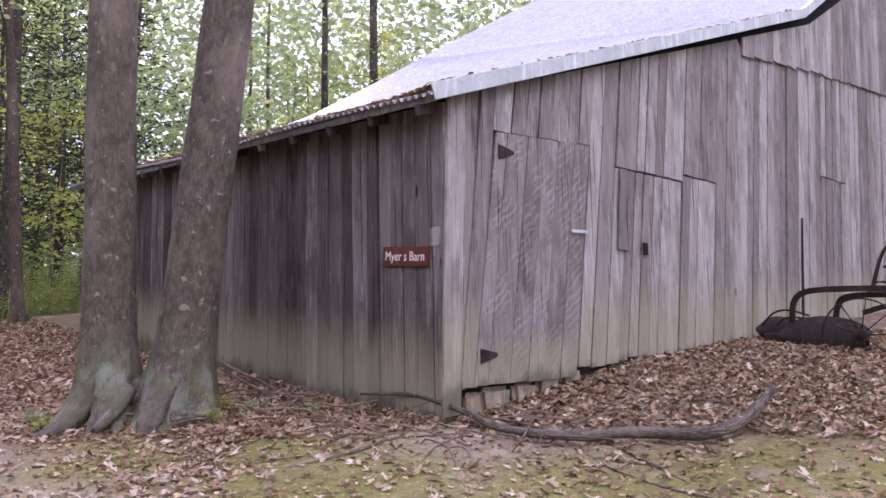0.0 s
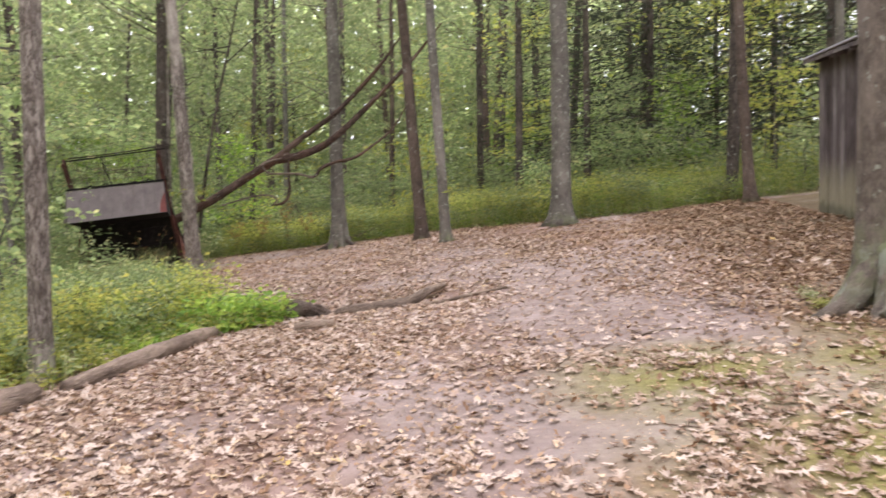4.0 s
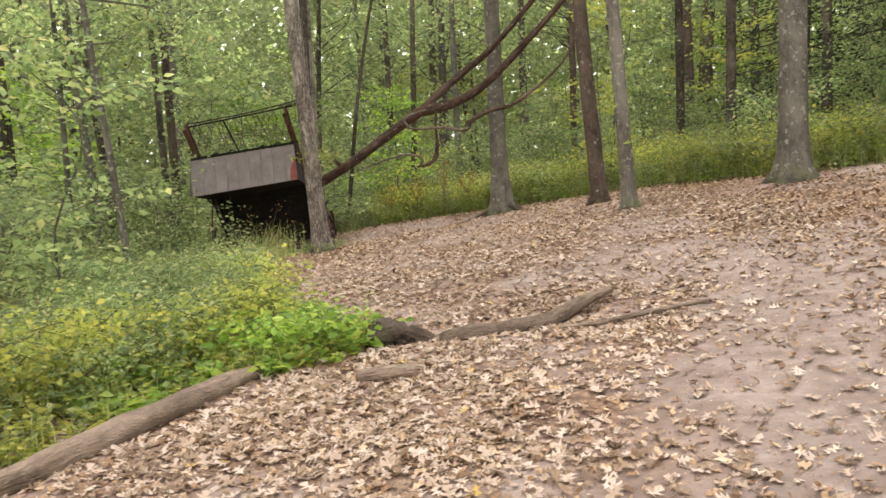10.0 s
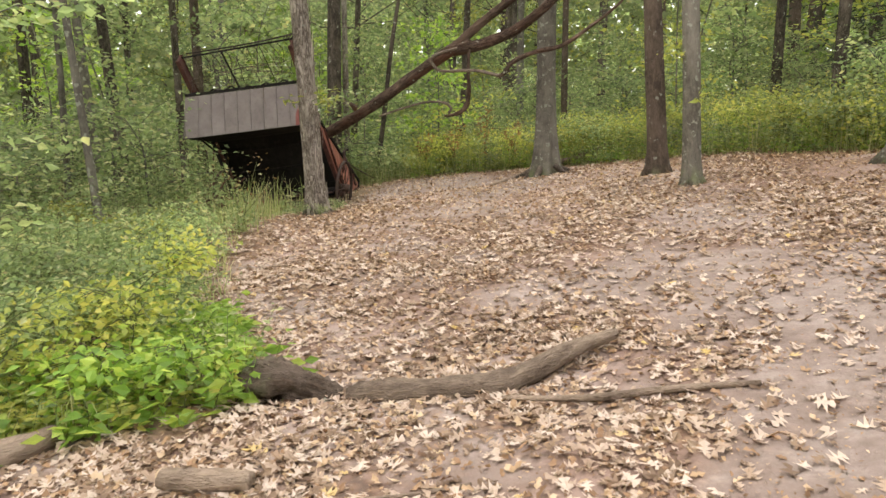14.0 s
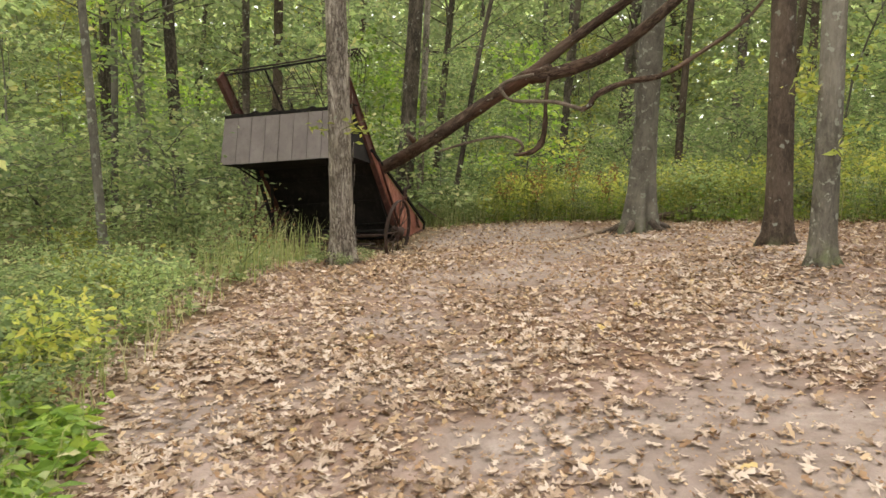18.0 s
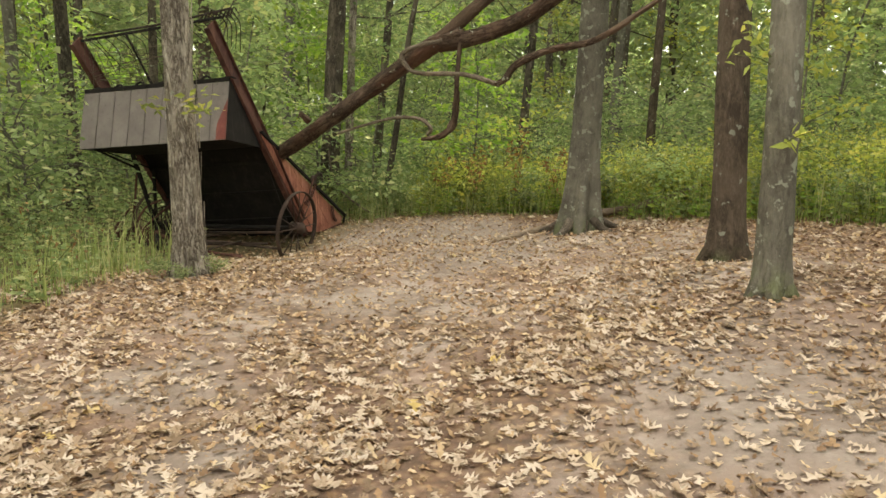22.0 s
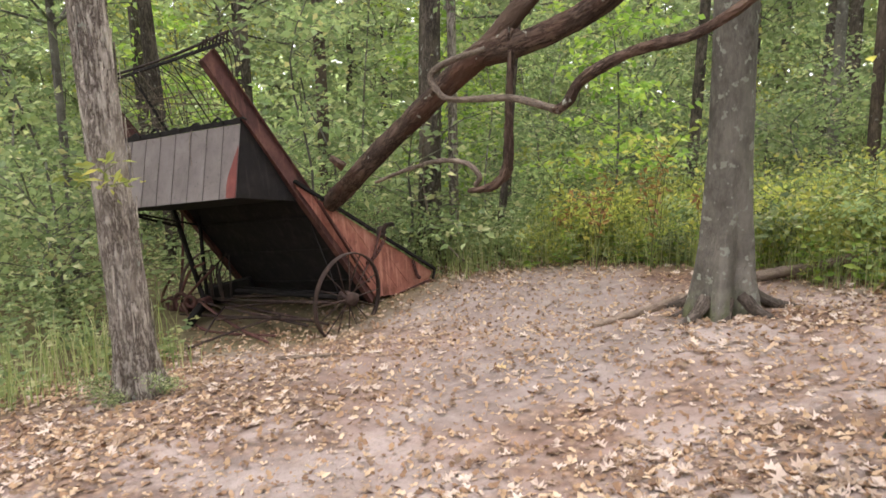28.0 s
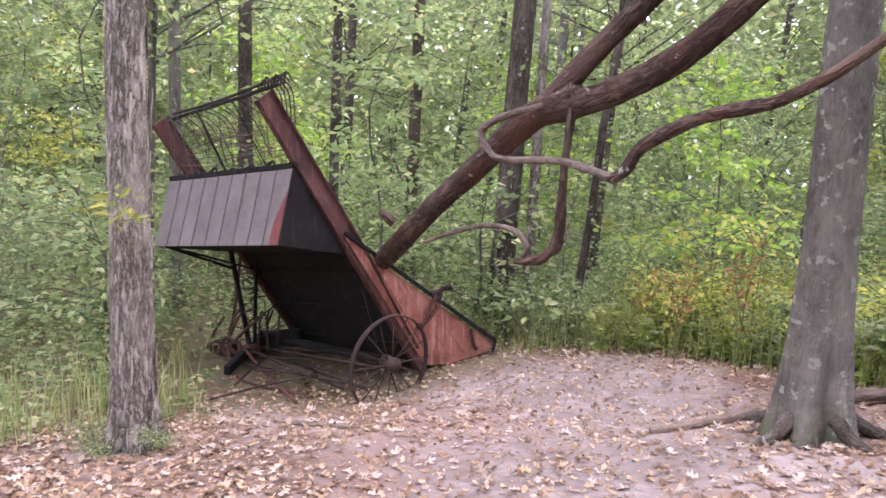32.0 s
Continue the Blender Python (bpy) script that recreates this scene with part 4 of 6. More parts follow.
# the plank door with its hinges and padlock
p = barn(-.028, .62, .94)
door = thing("door_1", Matrix.Translation(p), "closed grey plank barn door with saw marks and strap hinges", "door", kind="structure")
x = 0.0
for w in (.17, .3, .26, .22, .27, .27):
    board(door, (BN[0] * x, BN[1] * x, 0), BN, -BU, w - .008, 2.38 + .06 * x, 2.38 + .06 * (x + w), "board_door", g, .03, slant=.16, level=2.36)
    x += w
for z in (.27, 2.2):
    aN = Vector((BN[0], BN[1], 0))
    o = Vector((-BU[0], -BU[1], 0)) * .045 + aN * (.16 * (z - 2.36))
    hinge = plate("hinge", [o + aN * .03 + Vector((0, 0, z - .075)), o + aN * .24 + Vector((0, 0, z - .02)), o + aN * .25 + Vector((0, 0, z + .015)), o + aN * .03 + Vector((0, 0, z + .06))], .008, M["iron"], door, "black iron strap hinge")
    bar("hinge_plate", o + aN * -.0 + Vector((0, 0, z - .1)), o + aN * -.0 + Vector((0, 0, z + .1)), .05, .012, M["iron"], hinge)
o = Vector((-BU[0], -BU[1], 0)) * .05
bar("hasp", o + aN * 1.1 + Vector((0, 0, 1.5)), o + aN * 1.38 + Vector((0, 0, 1.51)), .012, .035, M["trim"], door, "bright steel hasp")
bar("padlock", o * 1.3 + aN * 1.16 + Vector((0, 0, 1.38)), o * 1.3 + aN * 1.16 + Vector((0, 0, 1.47)), .05, .03, M["trim"], door, "steel padlock")


# later repairs on the front: a pale patch board
p = barn(-.045, 2.70, 2.3)
board(front_wall, tuple(p), BN, -BU, .22, .93, .92, "board_grey", g, .02, slant=.1)
# near-black boards laid on for the darkness of a hole and a gap
p = barn(-.05, 3.12, 2.26)
board(front_wall, tuple(p), BN, -BU, .09, .15, .14, "dark", g, .012)
p = barn(-.05, 7.90, 1.4)
board(front_wall, tuple(p), BN, -BU, .06, 1.7, 1.7, "dark", g, .012, slant=.14)


# corrugated roof
def roof_sheet(name, n0, n1, s0, s1, label):
    ss = np.linspace(s0, s1, int((s1 - s0) / .0125))
    nn = np.linspace(n0, n1, 13)
    V = []
    for b in nn:
        for a in ss:
            q = barn(a, b, roof_height(a, b) + .018 * math.sin(a * 2 * math.pi / .1) + .02 * math.sin(a * 1.1 + b))
            V.append(q)
    V = np.array(V)
    m = len(ss)
    i = (np.arange(len(nn) - 1)[:, None] * m + np.arange(m - 1)[None]).ravel()
    F = np.stack([i, i + 1, i + m + 1, i + m], 1)
    ob = tagged(piece(name, raw_mesh(name, V, F, M["roof"], True)), label, "roof", kind="structure")
    sol = ob.modifiers.new("thickness", 'SOLIDIFY')
    sol.thickness = .006
    return ob


roof_sheet("roof_lean_to", -.28, 8.4, -.15, 9.75, "pale corrugated metal roof of the barn's lean-to")
roof_sheet("roof_main", 8.33, 13.5, -.15, 9.75, "pale corrugated metal main roof of the barn")
roof_sheet("roof_far_slope", 13.5, 22.5, -.15, 9.75, "corrugated metal far slope of the barn roof")
trim = thing("trim", Matrix.Identity(4), "white metal edge strip along the barn's gable rake", "trim", kind="structure")
for a, b in ((-.3, 4.1), (4.1, 8.36), (8.36, 13.5)):
    zf = (lambda k: 3.64 + .363 * k) if b < 8.4 else (lambda k: 6.68 + .6 * (k - 8.35))
    bar("edge_strip", barn(-.165, a, zf(a) - .03), barn(-.165, b, zf(b) - .03), .02, .15, M["trim"], trim, bevel=.006)
    bar("edge_cap", barn(-.125, a, zf(a) + .048), barn(-.125, b, zf(b) + .048), .1, .012, M["trim"], trim, bevel=.003)
rafters = thing("eave_rafters", Matrix.Identity(4), "dark rafter ends under the barn's eave", "trim", kind="structure")
for k in range(14):
    a = .1 + k * .7
    bar("rafter_end", barn(a, .1, 3.5 + RISE * a), barn(a, -.26, 3.40 + RISE * a), .05, .1, M["board_dark"], rafters)
bar("eave_board", barn(-.14, -.24, 3.47), barn(9.75, -.24, 3.44 + RISE * 9.75), .022, .07, M["board_dark"], rafters)

# leaves lying on the roof
g = np.random.default_rng(88)
m = 5000
nn, ss = np.concatenate([g.uniform(-.25, 8.2, m // 2), -.26 + g.exponential(.16, m // 2)]), np.concatenate([-.12 + g.exponential(.28, m // 2), g.uniform(-.12, 7, m // 2)])
C = np.stack([BC[0] + BU[0] * ss + BN[0] * nn, BC[1] + BU[1] * ss + BN[1] * nn, np.array([roof_height(a, b) for a, b in zip(ss, nn)]) + .028 + .05 * np.exp(-(ss + .12) / .3) + g.uniform(0, .015, m)], 1)
L = g.uniform(.045, .085, m)
LV, LF = leaf_data(C, g.normal(0, 1, (m, 3)) * [1, 1, .12], g.normal(0, .25, (m, 3)) + [-.1, 0, 1], L, L * .7)
tagged(piece("roof_leaves", raw_mesh("roof_leaves", LV, LF, M["litter_red"])), "brown leaves gathered along the roof's edges", "leaves", kind="stuff")


def rock(name, at, size, seed, mat="stone", parent=None):
    bm = bmesh.new()
    bmesh.ops.create_cube(bm, size=1)
    bmesh.ops.bevel(bm, geom=bm.edges[:], offset=.14, segments=2, affect='EDGES')
    for v in bm.verts:
        v.co += noise.noise_vector(v.co * 2.1 + Vector((seed, 0, 0))) * .12
        v.co = Vector((v.co.x * size[0], v.co.y * size[1], v.co.z * size[2]))
    return part(name, bm, M[mat], parent, "", at)


base = thing("foundation", Matrix.Identity(4), "rough field stones under the barn's front sill", "foundation", kind="structure")
for k, (n0, w, h) in enumerate(((.16, .2, .26), (.38, .4, .30), (.8, .36, .24), (1.18, .34, .2), (1.54, .34, .18))):
    z = max(float(gz(*barn(0, n0, 0)[:2])), .62) + .03
    rock("foundation_stone", pose(*barn(.13, n0 + w / 2, z + .04), 0, 0, -18), (w, .3, h), k, parent=base)

# the name board
sign = thing("name_sign", Matrix.Translation(barn(.87, -.034, 2.07)), "small reddish-brown sign board with white lettering on the barn", "sign")
rot = Matrix(((-BU[0], 0, -BN[0], 0), (-BU[1], 0, -BN[1], 0), (0, 1, 0, 0), (0, 0, 0, 1))) @ Matrix.Rotation(radians(-4.5), 4, 'Z')
bm = bmesh.new()
bmesh.ops.create_cube(bm, size=1)
for v in bm.verts:
    v.co = Vector(((v.co.x + .5) * .66, (v.co.y + .5) * .185, (v.co.z + .5) * .022))
bmesh.ops.bevel(bm, geom=bm.edges[:], offset=.004, segments=1, affect='EDGES')
part("panel", bm, M["sign"], sign, at=rot)
tx = bpy.data.curves.new("lettering", 'FONT')
tx.body = "Myer s Barn"
tx.size, tx.extrude, tx.align_x, tx.align_y = .125, .002, 'CENTER', 'CENTER'
tx.materials.append(M["white"])
t = new("lettering", tx)
t.parent = sign
t.matrix_basis = rot @ Matrix.Translation((.33, .09, .0235)) @ Matrix.Diagonal((.93, 1.0, 1, 1))
blk = thing("wall_block", Matrix.Translation(barn(.12, -.03, 2.2)), "small square wooden block nailed to the wall", "block")
bar("block", (0, 0, 0), (-BU[0] * .001, 0, .17), .03, .12, M["board_grey"], blk, up=(BU[0], BU[1], 0))


# ---- old plough by the barn ----
def spoked_wheel(name, parent, at, r, spokes, mat, width=.045, hub=.05):
    """A steel wheel in its own x-z plane."""
    ring = piece(name, raw_mesh(name, *ring_data(r, width, .012), M[mat], True), parent, "", at)
    hubm = tube("hub", [(0, -width * 1.6, 0), (0, width * 1.6, 0)], [hub, hub], M[mat], ring, 14, n=3)
    for k in range(spokes):
        a = k * 2 * math.pi / spokes
        sgn = .5 if k % 2 else -.5
        tube("spoke", [(math.cos(a) * hub * .7, sgn * width, math.sin(a) * hub * .7), (math.cos(a) * (r - .01), 0, math.sin(a) * (r - .01))], [.0075, .0065], M[mat], ring, 6, n=2)
    return ring


def ring_data(r, width, t, segs=56):
    V, F = [], []
    for k in range(segs):
        a = 2 * math.pi * k / segs
        for rr, y in ((r - t, -width / 2), (r, -width / 2), (r + .002, 0), (r, width / 2), (r - t, width / 2), (r - t * 1.4, 0)):
            V.append((math.cos(a) * rr, y, math.sin(a) * rr))
    for k in range(segs):
        o, q = k * 6, ((k + 1) % segs) * 6
        for j in range(6):
            F.append((o + j, q + j, q + (j + 1) % 6, o + (j + 1) % 6))
    return np.array(V), np.array(F)


px, py = 10.6, -2.0
pz = float(gz(px, py))
plough = thing("plough", pose(px, py, pz, 0, 0, -110), "rusted black sulky plough with arched beams and iron wheels", "plough")


def flat_beam(pts, w, h, label=""):
    """A bent flat iron: wide in the upright plane, thin across it."""
    P, _ = smooth_line(pts, [1] * len(pts), 6 * len(pts))
    T = unit(np.gradient(P, axis=0))
    U = unit(np.cross(T, np.array([0, 1.0, 0])))
    Y = np.array([0, 1.0, 0])
    V = np.stack([P + U * h / 2 + Y * w / 2, P + U * h / 2 - Y * w / 2, P - U * h / 2 - Y * w / 2, P - U * h / 2 + Y * w / 2], 1).reshape(-1, 3)
    F = [(4 * k + a, 4 * k + (a + 1) % 4, 4 * k + 4 + (a + 1) % 4, 4 * k + 4 + a) for k in range(len(P) - 1) for a in range(4)]
    F += [(3, 2, 1, 0), tuple(len(V) - 4 + a for a in range(4))]
    return piece("beam", raw_mesh("beam", V, np.array(F), M["iron"]), plough, label)


flat_beam([(-.37, 0, .28), (-.33, 0, .56), (-.17, 0, .69), (.25, 0, .71), (.9, 0, .68), (1.8, 0, .6)], .03, .075, "arched black plough beam")
flat_beam([(.1, .18, .12), (.15, .18, .5), (.32, .18, .62), (.9, .18, .61), (1.7, .18, .56)], .03, .07)
flat_beam([(.55, -.12, .4), (.9, -.12, .48), (1.6, -.12, .44)], .025, .06)
tube("lever", [(.62, .05, .68), (.68, .05, .9), (.77, .05, 1.14), (.95, .05, 1.34)], [.028, .026, .022, .018], M["iron"], plough, 8)
tube("lever", [(.5, .2, .6), (.62, .2, .78), (.95, .2, .72)], [.02, .018, .016], M["iron"], plough, 8)
tube("spring_rod", [(-.78, .0, .26), (-.62, .0, .42), (-.42, .02, .46), (-.15, .02, .38)], [.014] * 4, M["iron"], plough, 7)
tube("spring_rod", [(-.7, .1, .2), (-.5, .12, .36), (-.2, .12, .34)], [.012] * 3, M["iron"], plough, 7)
for wx, wy, r in ((.58, -.3, .44), (1.35, .45, .4)):
    spoked_wheel("wheel", plough, pose(wx, wy, r - .3, 0, 0, 6), r, 9, "iron", .05, .07)
for bx, by, w, h, z0 in ((.05, -.12, 1.05, .5, .12), (-.62, .05, .5, .36, .2), (-.3, .3, .6, .4, .16)):
    bm = bmesh.new()
    bmesh.ops.create_grid(bm, x_segments=11, y_segments=7, size=.5)
    for v in bm.verts:
        u, q = v.co.x, v.co.y
        edge = math.sqrt(max(0, 1 - (2 * u) ** 2 * .92))
        v.co = Vector((bx + u * w, by + .35 * (q + .2) ** 2 + .12 * u, z0 + q * h * edge - .06 * u))
    o = part("mouldboard", bm, M["iron"], plough, "rounded black mouldboard")
    md = o.modifiers.new("thickness", 'SOLIDIFY')
    md.thickness = .015
bar("share_block", (-.75, .0, .08), (-.35, .05, .1), .12, .16, M["iron"], plough, bevel=.03)
bar("seat_post", (.8, .05, .62), (.95, .05, .95), .04, .02, M["iron"], plough, up=(0, 1, 0))
bar("seat_plate", (.8, .05, .95), (1.15, .05, .97), .3, .03, M["iron"], plough, bevel=.012)

# ---- the hay loader ----
RT, RB, RF, RP = Vector((-3.45, 16.2, 3.06)), Vector((-3.35, 17.06, 1.78)), Vector((-3.25, 18.12, .36)), Vector((-3.28, 19.2, .42))
LT, LF = Vector((-5.40, 16.05, 2.83)), Vector((-5.20, 17.98, .1))
HTR, HBR = Vector((-3.39, 16.49, 2.42)), Vector((-3.31, 16.32, 1.72))
HTL, HBL = Vector((-5.40, 16.17, 2.18)), Vector((-5.33, 15.99, 1.48))
ACROSS = (RT - LT).normalized()
SLOPE = (RF - RT).normalized()
OUT = ACROSS.cross(SLOPE).normalized()
if OUT.z < 0:
    OUT = -OUT
loader = thing("hay_loader", Matrix.Translation((-4.2, 17.4, .1)), "rusted red and black hay loader leaning up its slope", "farm machine")
HOME = Vector((-4.2, 17.4, .1))


def lb(name, a, b, w, h, mat, label="", up=None, bevel=.004, parent=None):
    return bar(name, Vector(a) - HOME, Vector(b) - HOME, w, h, M[mat], parent or loader, label, OUT if up is None else up, bevel)


def lp(name, corners, t, mat, label=""):
    return plate(name, [Vector(c) - HOME for c in corners], t, M[mat], loader, label)


def lt(name, pts, radii, mat, label="", segs=6, parent=None, **kw):
    return tube(name, [Vector(p) - HOME for p in pts], radii, M[mat], parent or loader, segs, label, **kw)


for a, b, nm in ((LT, LF, "dark rusted side rail"), (RT, RF, "rusted red side rail")):
    rail = lb("side_rail", a, b, .02, .19, "rust", nm)
    for k in (-.095, .095):
        lb("flange", a + OUT * k, b + OUT * k, .075, .012, "rust", parent=rail)
    lb("rail_wear_strip", a + OUT * .11, b + OUT * .11, .03, .02, "rust_black")
lp("bed", [LT.lerp(LF, .33) - OUT * .03, RT.lerp(RF, .3) - OUT * .03, RF - OUT * .03, LF - OUT * .03], .012, "rust_black", "near-black underside of the bed")
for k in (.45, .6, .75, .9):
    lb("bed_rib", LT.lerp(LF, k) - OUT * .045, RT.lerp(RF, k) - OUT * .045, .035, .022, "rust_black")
# hood of ribbed sheet hanging below the top
strips = 9
fwd = Vector((0, -1, .25)).normalized()
for k in range(strips):
    u, v = k / strips, (k + .985) / strips
    lp("hood_panel", [HTL.lerp(HTR, u), HTL.lerp(HTR, v), HBL.lerp(HBR, v), HBL.lerp(HBR, u)], .005, "sheet", "dull grey sheet panel")
    if k:
        lb("hood_seam", HTL.lerp(HTR, u) + fwd * .007, HBL.lerp(HBR, u) + fwd * .007, .014, .012, "sheet", up=fwd)
lb("hood_edge", HTL + Vector((0, .01, .03)), HTR + Vector((0, .01, .03)), .04, .05, "rust_black", up=(0, 0, 1))
for k in range(7):
    u = .05 + k * .15
    p = HTL.lerp(HTR, u)
    lt("hood_lip", [p + Vector((0, .01, .04)), p + Vector((.09, .03, .07 + .015 * (k % 3))), p + Vector((.2, .01, .05))], [.012, .016, .01], "rust_black")
# first sheet is near-black to stand for the shaded underside below the rail
lp("hood_side", [HTR, HBR, RB - OUT * .1 + Vector((0, .1, -.12)), RT.lerp(RB, .45) - OUT * .06], .006, "rust_black", "near-black sheet painted as the shade under the rail")
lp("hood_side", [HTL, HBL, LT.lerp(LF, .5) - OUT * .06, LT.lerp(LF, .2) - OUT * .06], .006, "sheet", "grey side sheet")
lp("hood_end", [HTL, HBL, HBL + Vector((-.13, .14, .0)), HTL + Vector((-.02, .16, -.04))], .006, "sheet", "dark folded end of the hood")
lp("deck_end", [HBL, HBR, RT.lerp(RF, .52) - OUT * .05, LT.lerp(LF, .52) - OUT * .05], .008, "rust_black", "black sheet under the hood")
lp("hood_corner", [HTR.lerp(HBR, .3) + fwd * .012, HBR + fwd * .012, HBR + ACROSS * -.15 + fwd * .012, HTR.lerp(HBR, .72) + ACROSS * -.13 + fwd * .012], .004, "red_paint", "red painted corner patch")
# gathering chute: plate between the rail and the toe
for s, mat, lab in ((0.0, "rust_red", "faded red steel side plate"), (1.0, "rust_black", "black steel side plate")):
    d = (LF - RF) * s
    w = ACROSS * (.022 if s == 0 else -.02)
    lp("side_plate", [RB + d + w, RP + d + w + Vector((0, .0, .04)), RP + d + w + Vector((0, -.08, -.06)), RF + d + w + Vector((0, .45, -.05)), RF + d + w], .006, mat, lab)
rim = lb("chute_rim", RB + ACROSS * .03 + Vector((0, .0, .03)), RP + ACROSS * .03 + Vector((0, .05, .07)), .045, .035, "rust_black", up=(0, 0, 1))
lb("chute_brace", RB.lerp(RP, .12) + ACROSS * .035, RF + ACROSS * .035 + Vector((0, -.12, .2)), .016, .05, "rust", up=(1, 0, 0))
lb("chute_lip", RP + ACROSS * .03 + Vector((0, .05, .07)), RP + ACROSS * .03 + Vector((0, .0, -.1)), .03, .03, "rust_black", up=(1, 0, 0))
lb("chute_foot", RF + ACROSS * .03 + Vector((0, .3, -.06)), RP + ACROSS * .03 + Vector((0, -.05, -.06)), .03, .04, "rust", up=(0, 0, 1))
for k in (.35, .55, .75):
    lb("plate_fold", RF.lerp(RP, k) + ACROSS * .028 + Vector((0, 0, .02)), RB.lerp(RP, k) + ACROSS * .028 - Vector((0, 0, .03)), .012, .008, "rust_red", up=(1, 0, 0))
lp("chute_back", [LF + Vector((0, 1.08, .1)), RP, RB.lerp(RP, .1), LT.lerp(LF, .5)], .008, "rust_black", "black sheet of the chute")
# top frame and rake teeth
lb("top_bar", LT + OUT * .05 - ACROSS * .04 + Vector((0, .06, -.02)), RT + OUT * .02 + ACROSS * .15 + Vector((0, .02, .06)), .03, .03, "rust_black", up=(0, 0, 1))
lt("crank_shaft", [LT + OUT * .12 + ACROSS * .1, LT.lerp(RT, .3) + OUT * .13, LT.lerp(RT, .7) + OUT * .1 + Vector((0, 0, .04)), RT + OUT * .08 + ACROSS * .25 + Vector((0, 0, .12))], [.014] * 4, "iron", n=14)
lb("mid_bar", LT.lerp(RT, .38) + OUT * .03, HTL.lerp(HTR, .46) + Vector((0, .05, .05)), .03, .018, "rust_black", up=(0, 1, 0))
lb("mid_bar", LT.lerp(RT, .72) + OUT * .03, HTL.lerp(HTR, .78) + Vector((0, .05, .05)), .012, .012, "rust_black", up=(0, 1, 0))
g = np.random.default_rng(12)
for k in range(14):
    p = LT.lerp(RT, .06 + k * .068) + OUT * .06
    lt("rake_tooth", [p, p + SLOPE * .28 + OUT * g.uniform(.08, .16) + ACROSS * g.normal(0, .05), p + SLOPE * g.uniform(.5, .75) + OUT * g.uniform(-.02, .1) + ACROSS * g.normal(0, .09)], [.006, .005, .004], "iron", segs=5)
for k in range(9):
    p = RT + ACROSS * (-.15 + k * .05) + OUT * .05 + Vector((0, 0, .03))
    lt("crank_rod", [p, p + Vector((.07, -.02, .07 + .02 * (k % 3))), p + Vector((.12, .02, .03))], [.01, .009, .006], "iron", segs=5)
for k in range(4):
    p = RT + ACROSS * (.12 + .06 * k) + Vector((0, 0, .1))
    lt("trailing_tooth", [p, p + Vector((.08, .05, -.12)), p + Vector((.03, .12, -.32 - .04 * k))], [.006, .006, .004], "iron", segs=5)
# chains and gear on the red side
V, F = ring_data(.024, .012, .012, 10)
link = raw_mesh("chain_link", V, F, M["rust"], True)
for p0, p1 in ((RB.lerp(RP, .58) + Vector((.08, 0, .05)), RF + Vector((.08, -.18, .45))), (RB.lerp(RP, .82) + Vector((.06, 0, 0)), RF.lerp(RP, .72) + Vector((.06, 0, .05)))):
    for k in range(15):
        u = k / 14
        q = p0.lerp(p1, u) - Vector((0, 0, .05 * math.sin(u * 3.14))) - HOME
        piece("chain_link", link, loader, "", Matrix.Translation(q) @ Euler((radians(90 * (k % 2)), .6, 0)).to_matrix().to_4x4())
gear = RB.lerp(RP, .56) + Vector((.07, 0, .1))
piece("sprocket", raw_mesh("sprocket", *ring_data(.07, .03, .05, 24), M["iron"], True), loader, "", Matrix.Translation(gear - HOME) @ Euler((0, 0, radians(90))).to_matrix().to_4x4())
for c in range(4):
    lt("gear_arm", [gear, gear + Vector((.03, .05 + .03 * c, .09)), gear + Vector((.02, .12 + .03 * c, .05))], [.018, .014, .01], "iron")
lb("gear_post", gear + Vector((0, 0, .05)), RF + Vector((.06, -.1, .4)), .03, .02, "rust", up=(1, 0, 0))
# running gear
HUB_R, HUB_L = Vector((-2.99, 17.44, .53)), Vector((-5.31, 17.36, .33))
for hb, tilt in ((HUB_R, 3), (HUB_L, -8)):
    spoked_wheel("wheel", loader, Matrix.Translation(hb - HOME) @ Euler((radians(tilt), 0, radians(92))).to_matrix().to_4x4(), .5, 16, "wheel_iron", .055, .075)
lt("axle", [HUB_L - ACROSS * .08, HUB_R + ACROSS * .08], [.025, .025], "rust_black", n=2, segs=8)
for dy, dz in ((-.42, -.14), (-.12, -.2)):
    lt("frame_rod", [HUB_L + Vector((.1, dy, dz + .1)), HUB_R + Vector((-.2, dy, dz - .1))], [.016, .016], "wheel_iron", n=2)
lb("leg", LT.lerp(LF, .55) + ACROSS * .12, Vector((-5.1, 17.1, .15)), .045, .03, "rust_black", up=(0, 1, 0))
lb("leg", HBL.lerp(HBR, .12), LT.lerp(LF, .62) + ACROSS * .1, .03, .018, "rust_black", up=(0, 1, 0))
lb("leg", RT.lerp(RF, .55) - ACROSS * .1, HUB_R - ACROSS * .12, .014, .014, "rust_black", up=(0, 1, 0))
lb("drive_box", HUB_L + Vector((.15, -.1, -.02)), HUB_L + Vector((.5, .2, .08)), .22, .2, "rust_black", "rusted gear housing", up=(0, 0, 1), bevel=.02)
lt("tow_pole", [HUB_L + Vector((.4, -.5, .0)), (-4.0, 16.7, .22), (-3.2, 16.5, float(gz(-3.2, 16.5)) + .03)], [.018, .018, .015], "rust", n=10)
lt("tow_pole", [HUB_L + Vector((.2, -.6, -.05)), (-4.3, 16.5, .18), (-3.4, 16.75, float(gz(-3.4, 16.75)) + .05)], [.016, .016, .013], "rust", n=10)

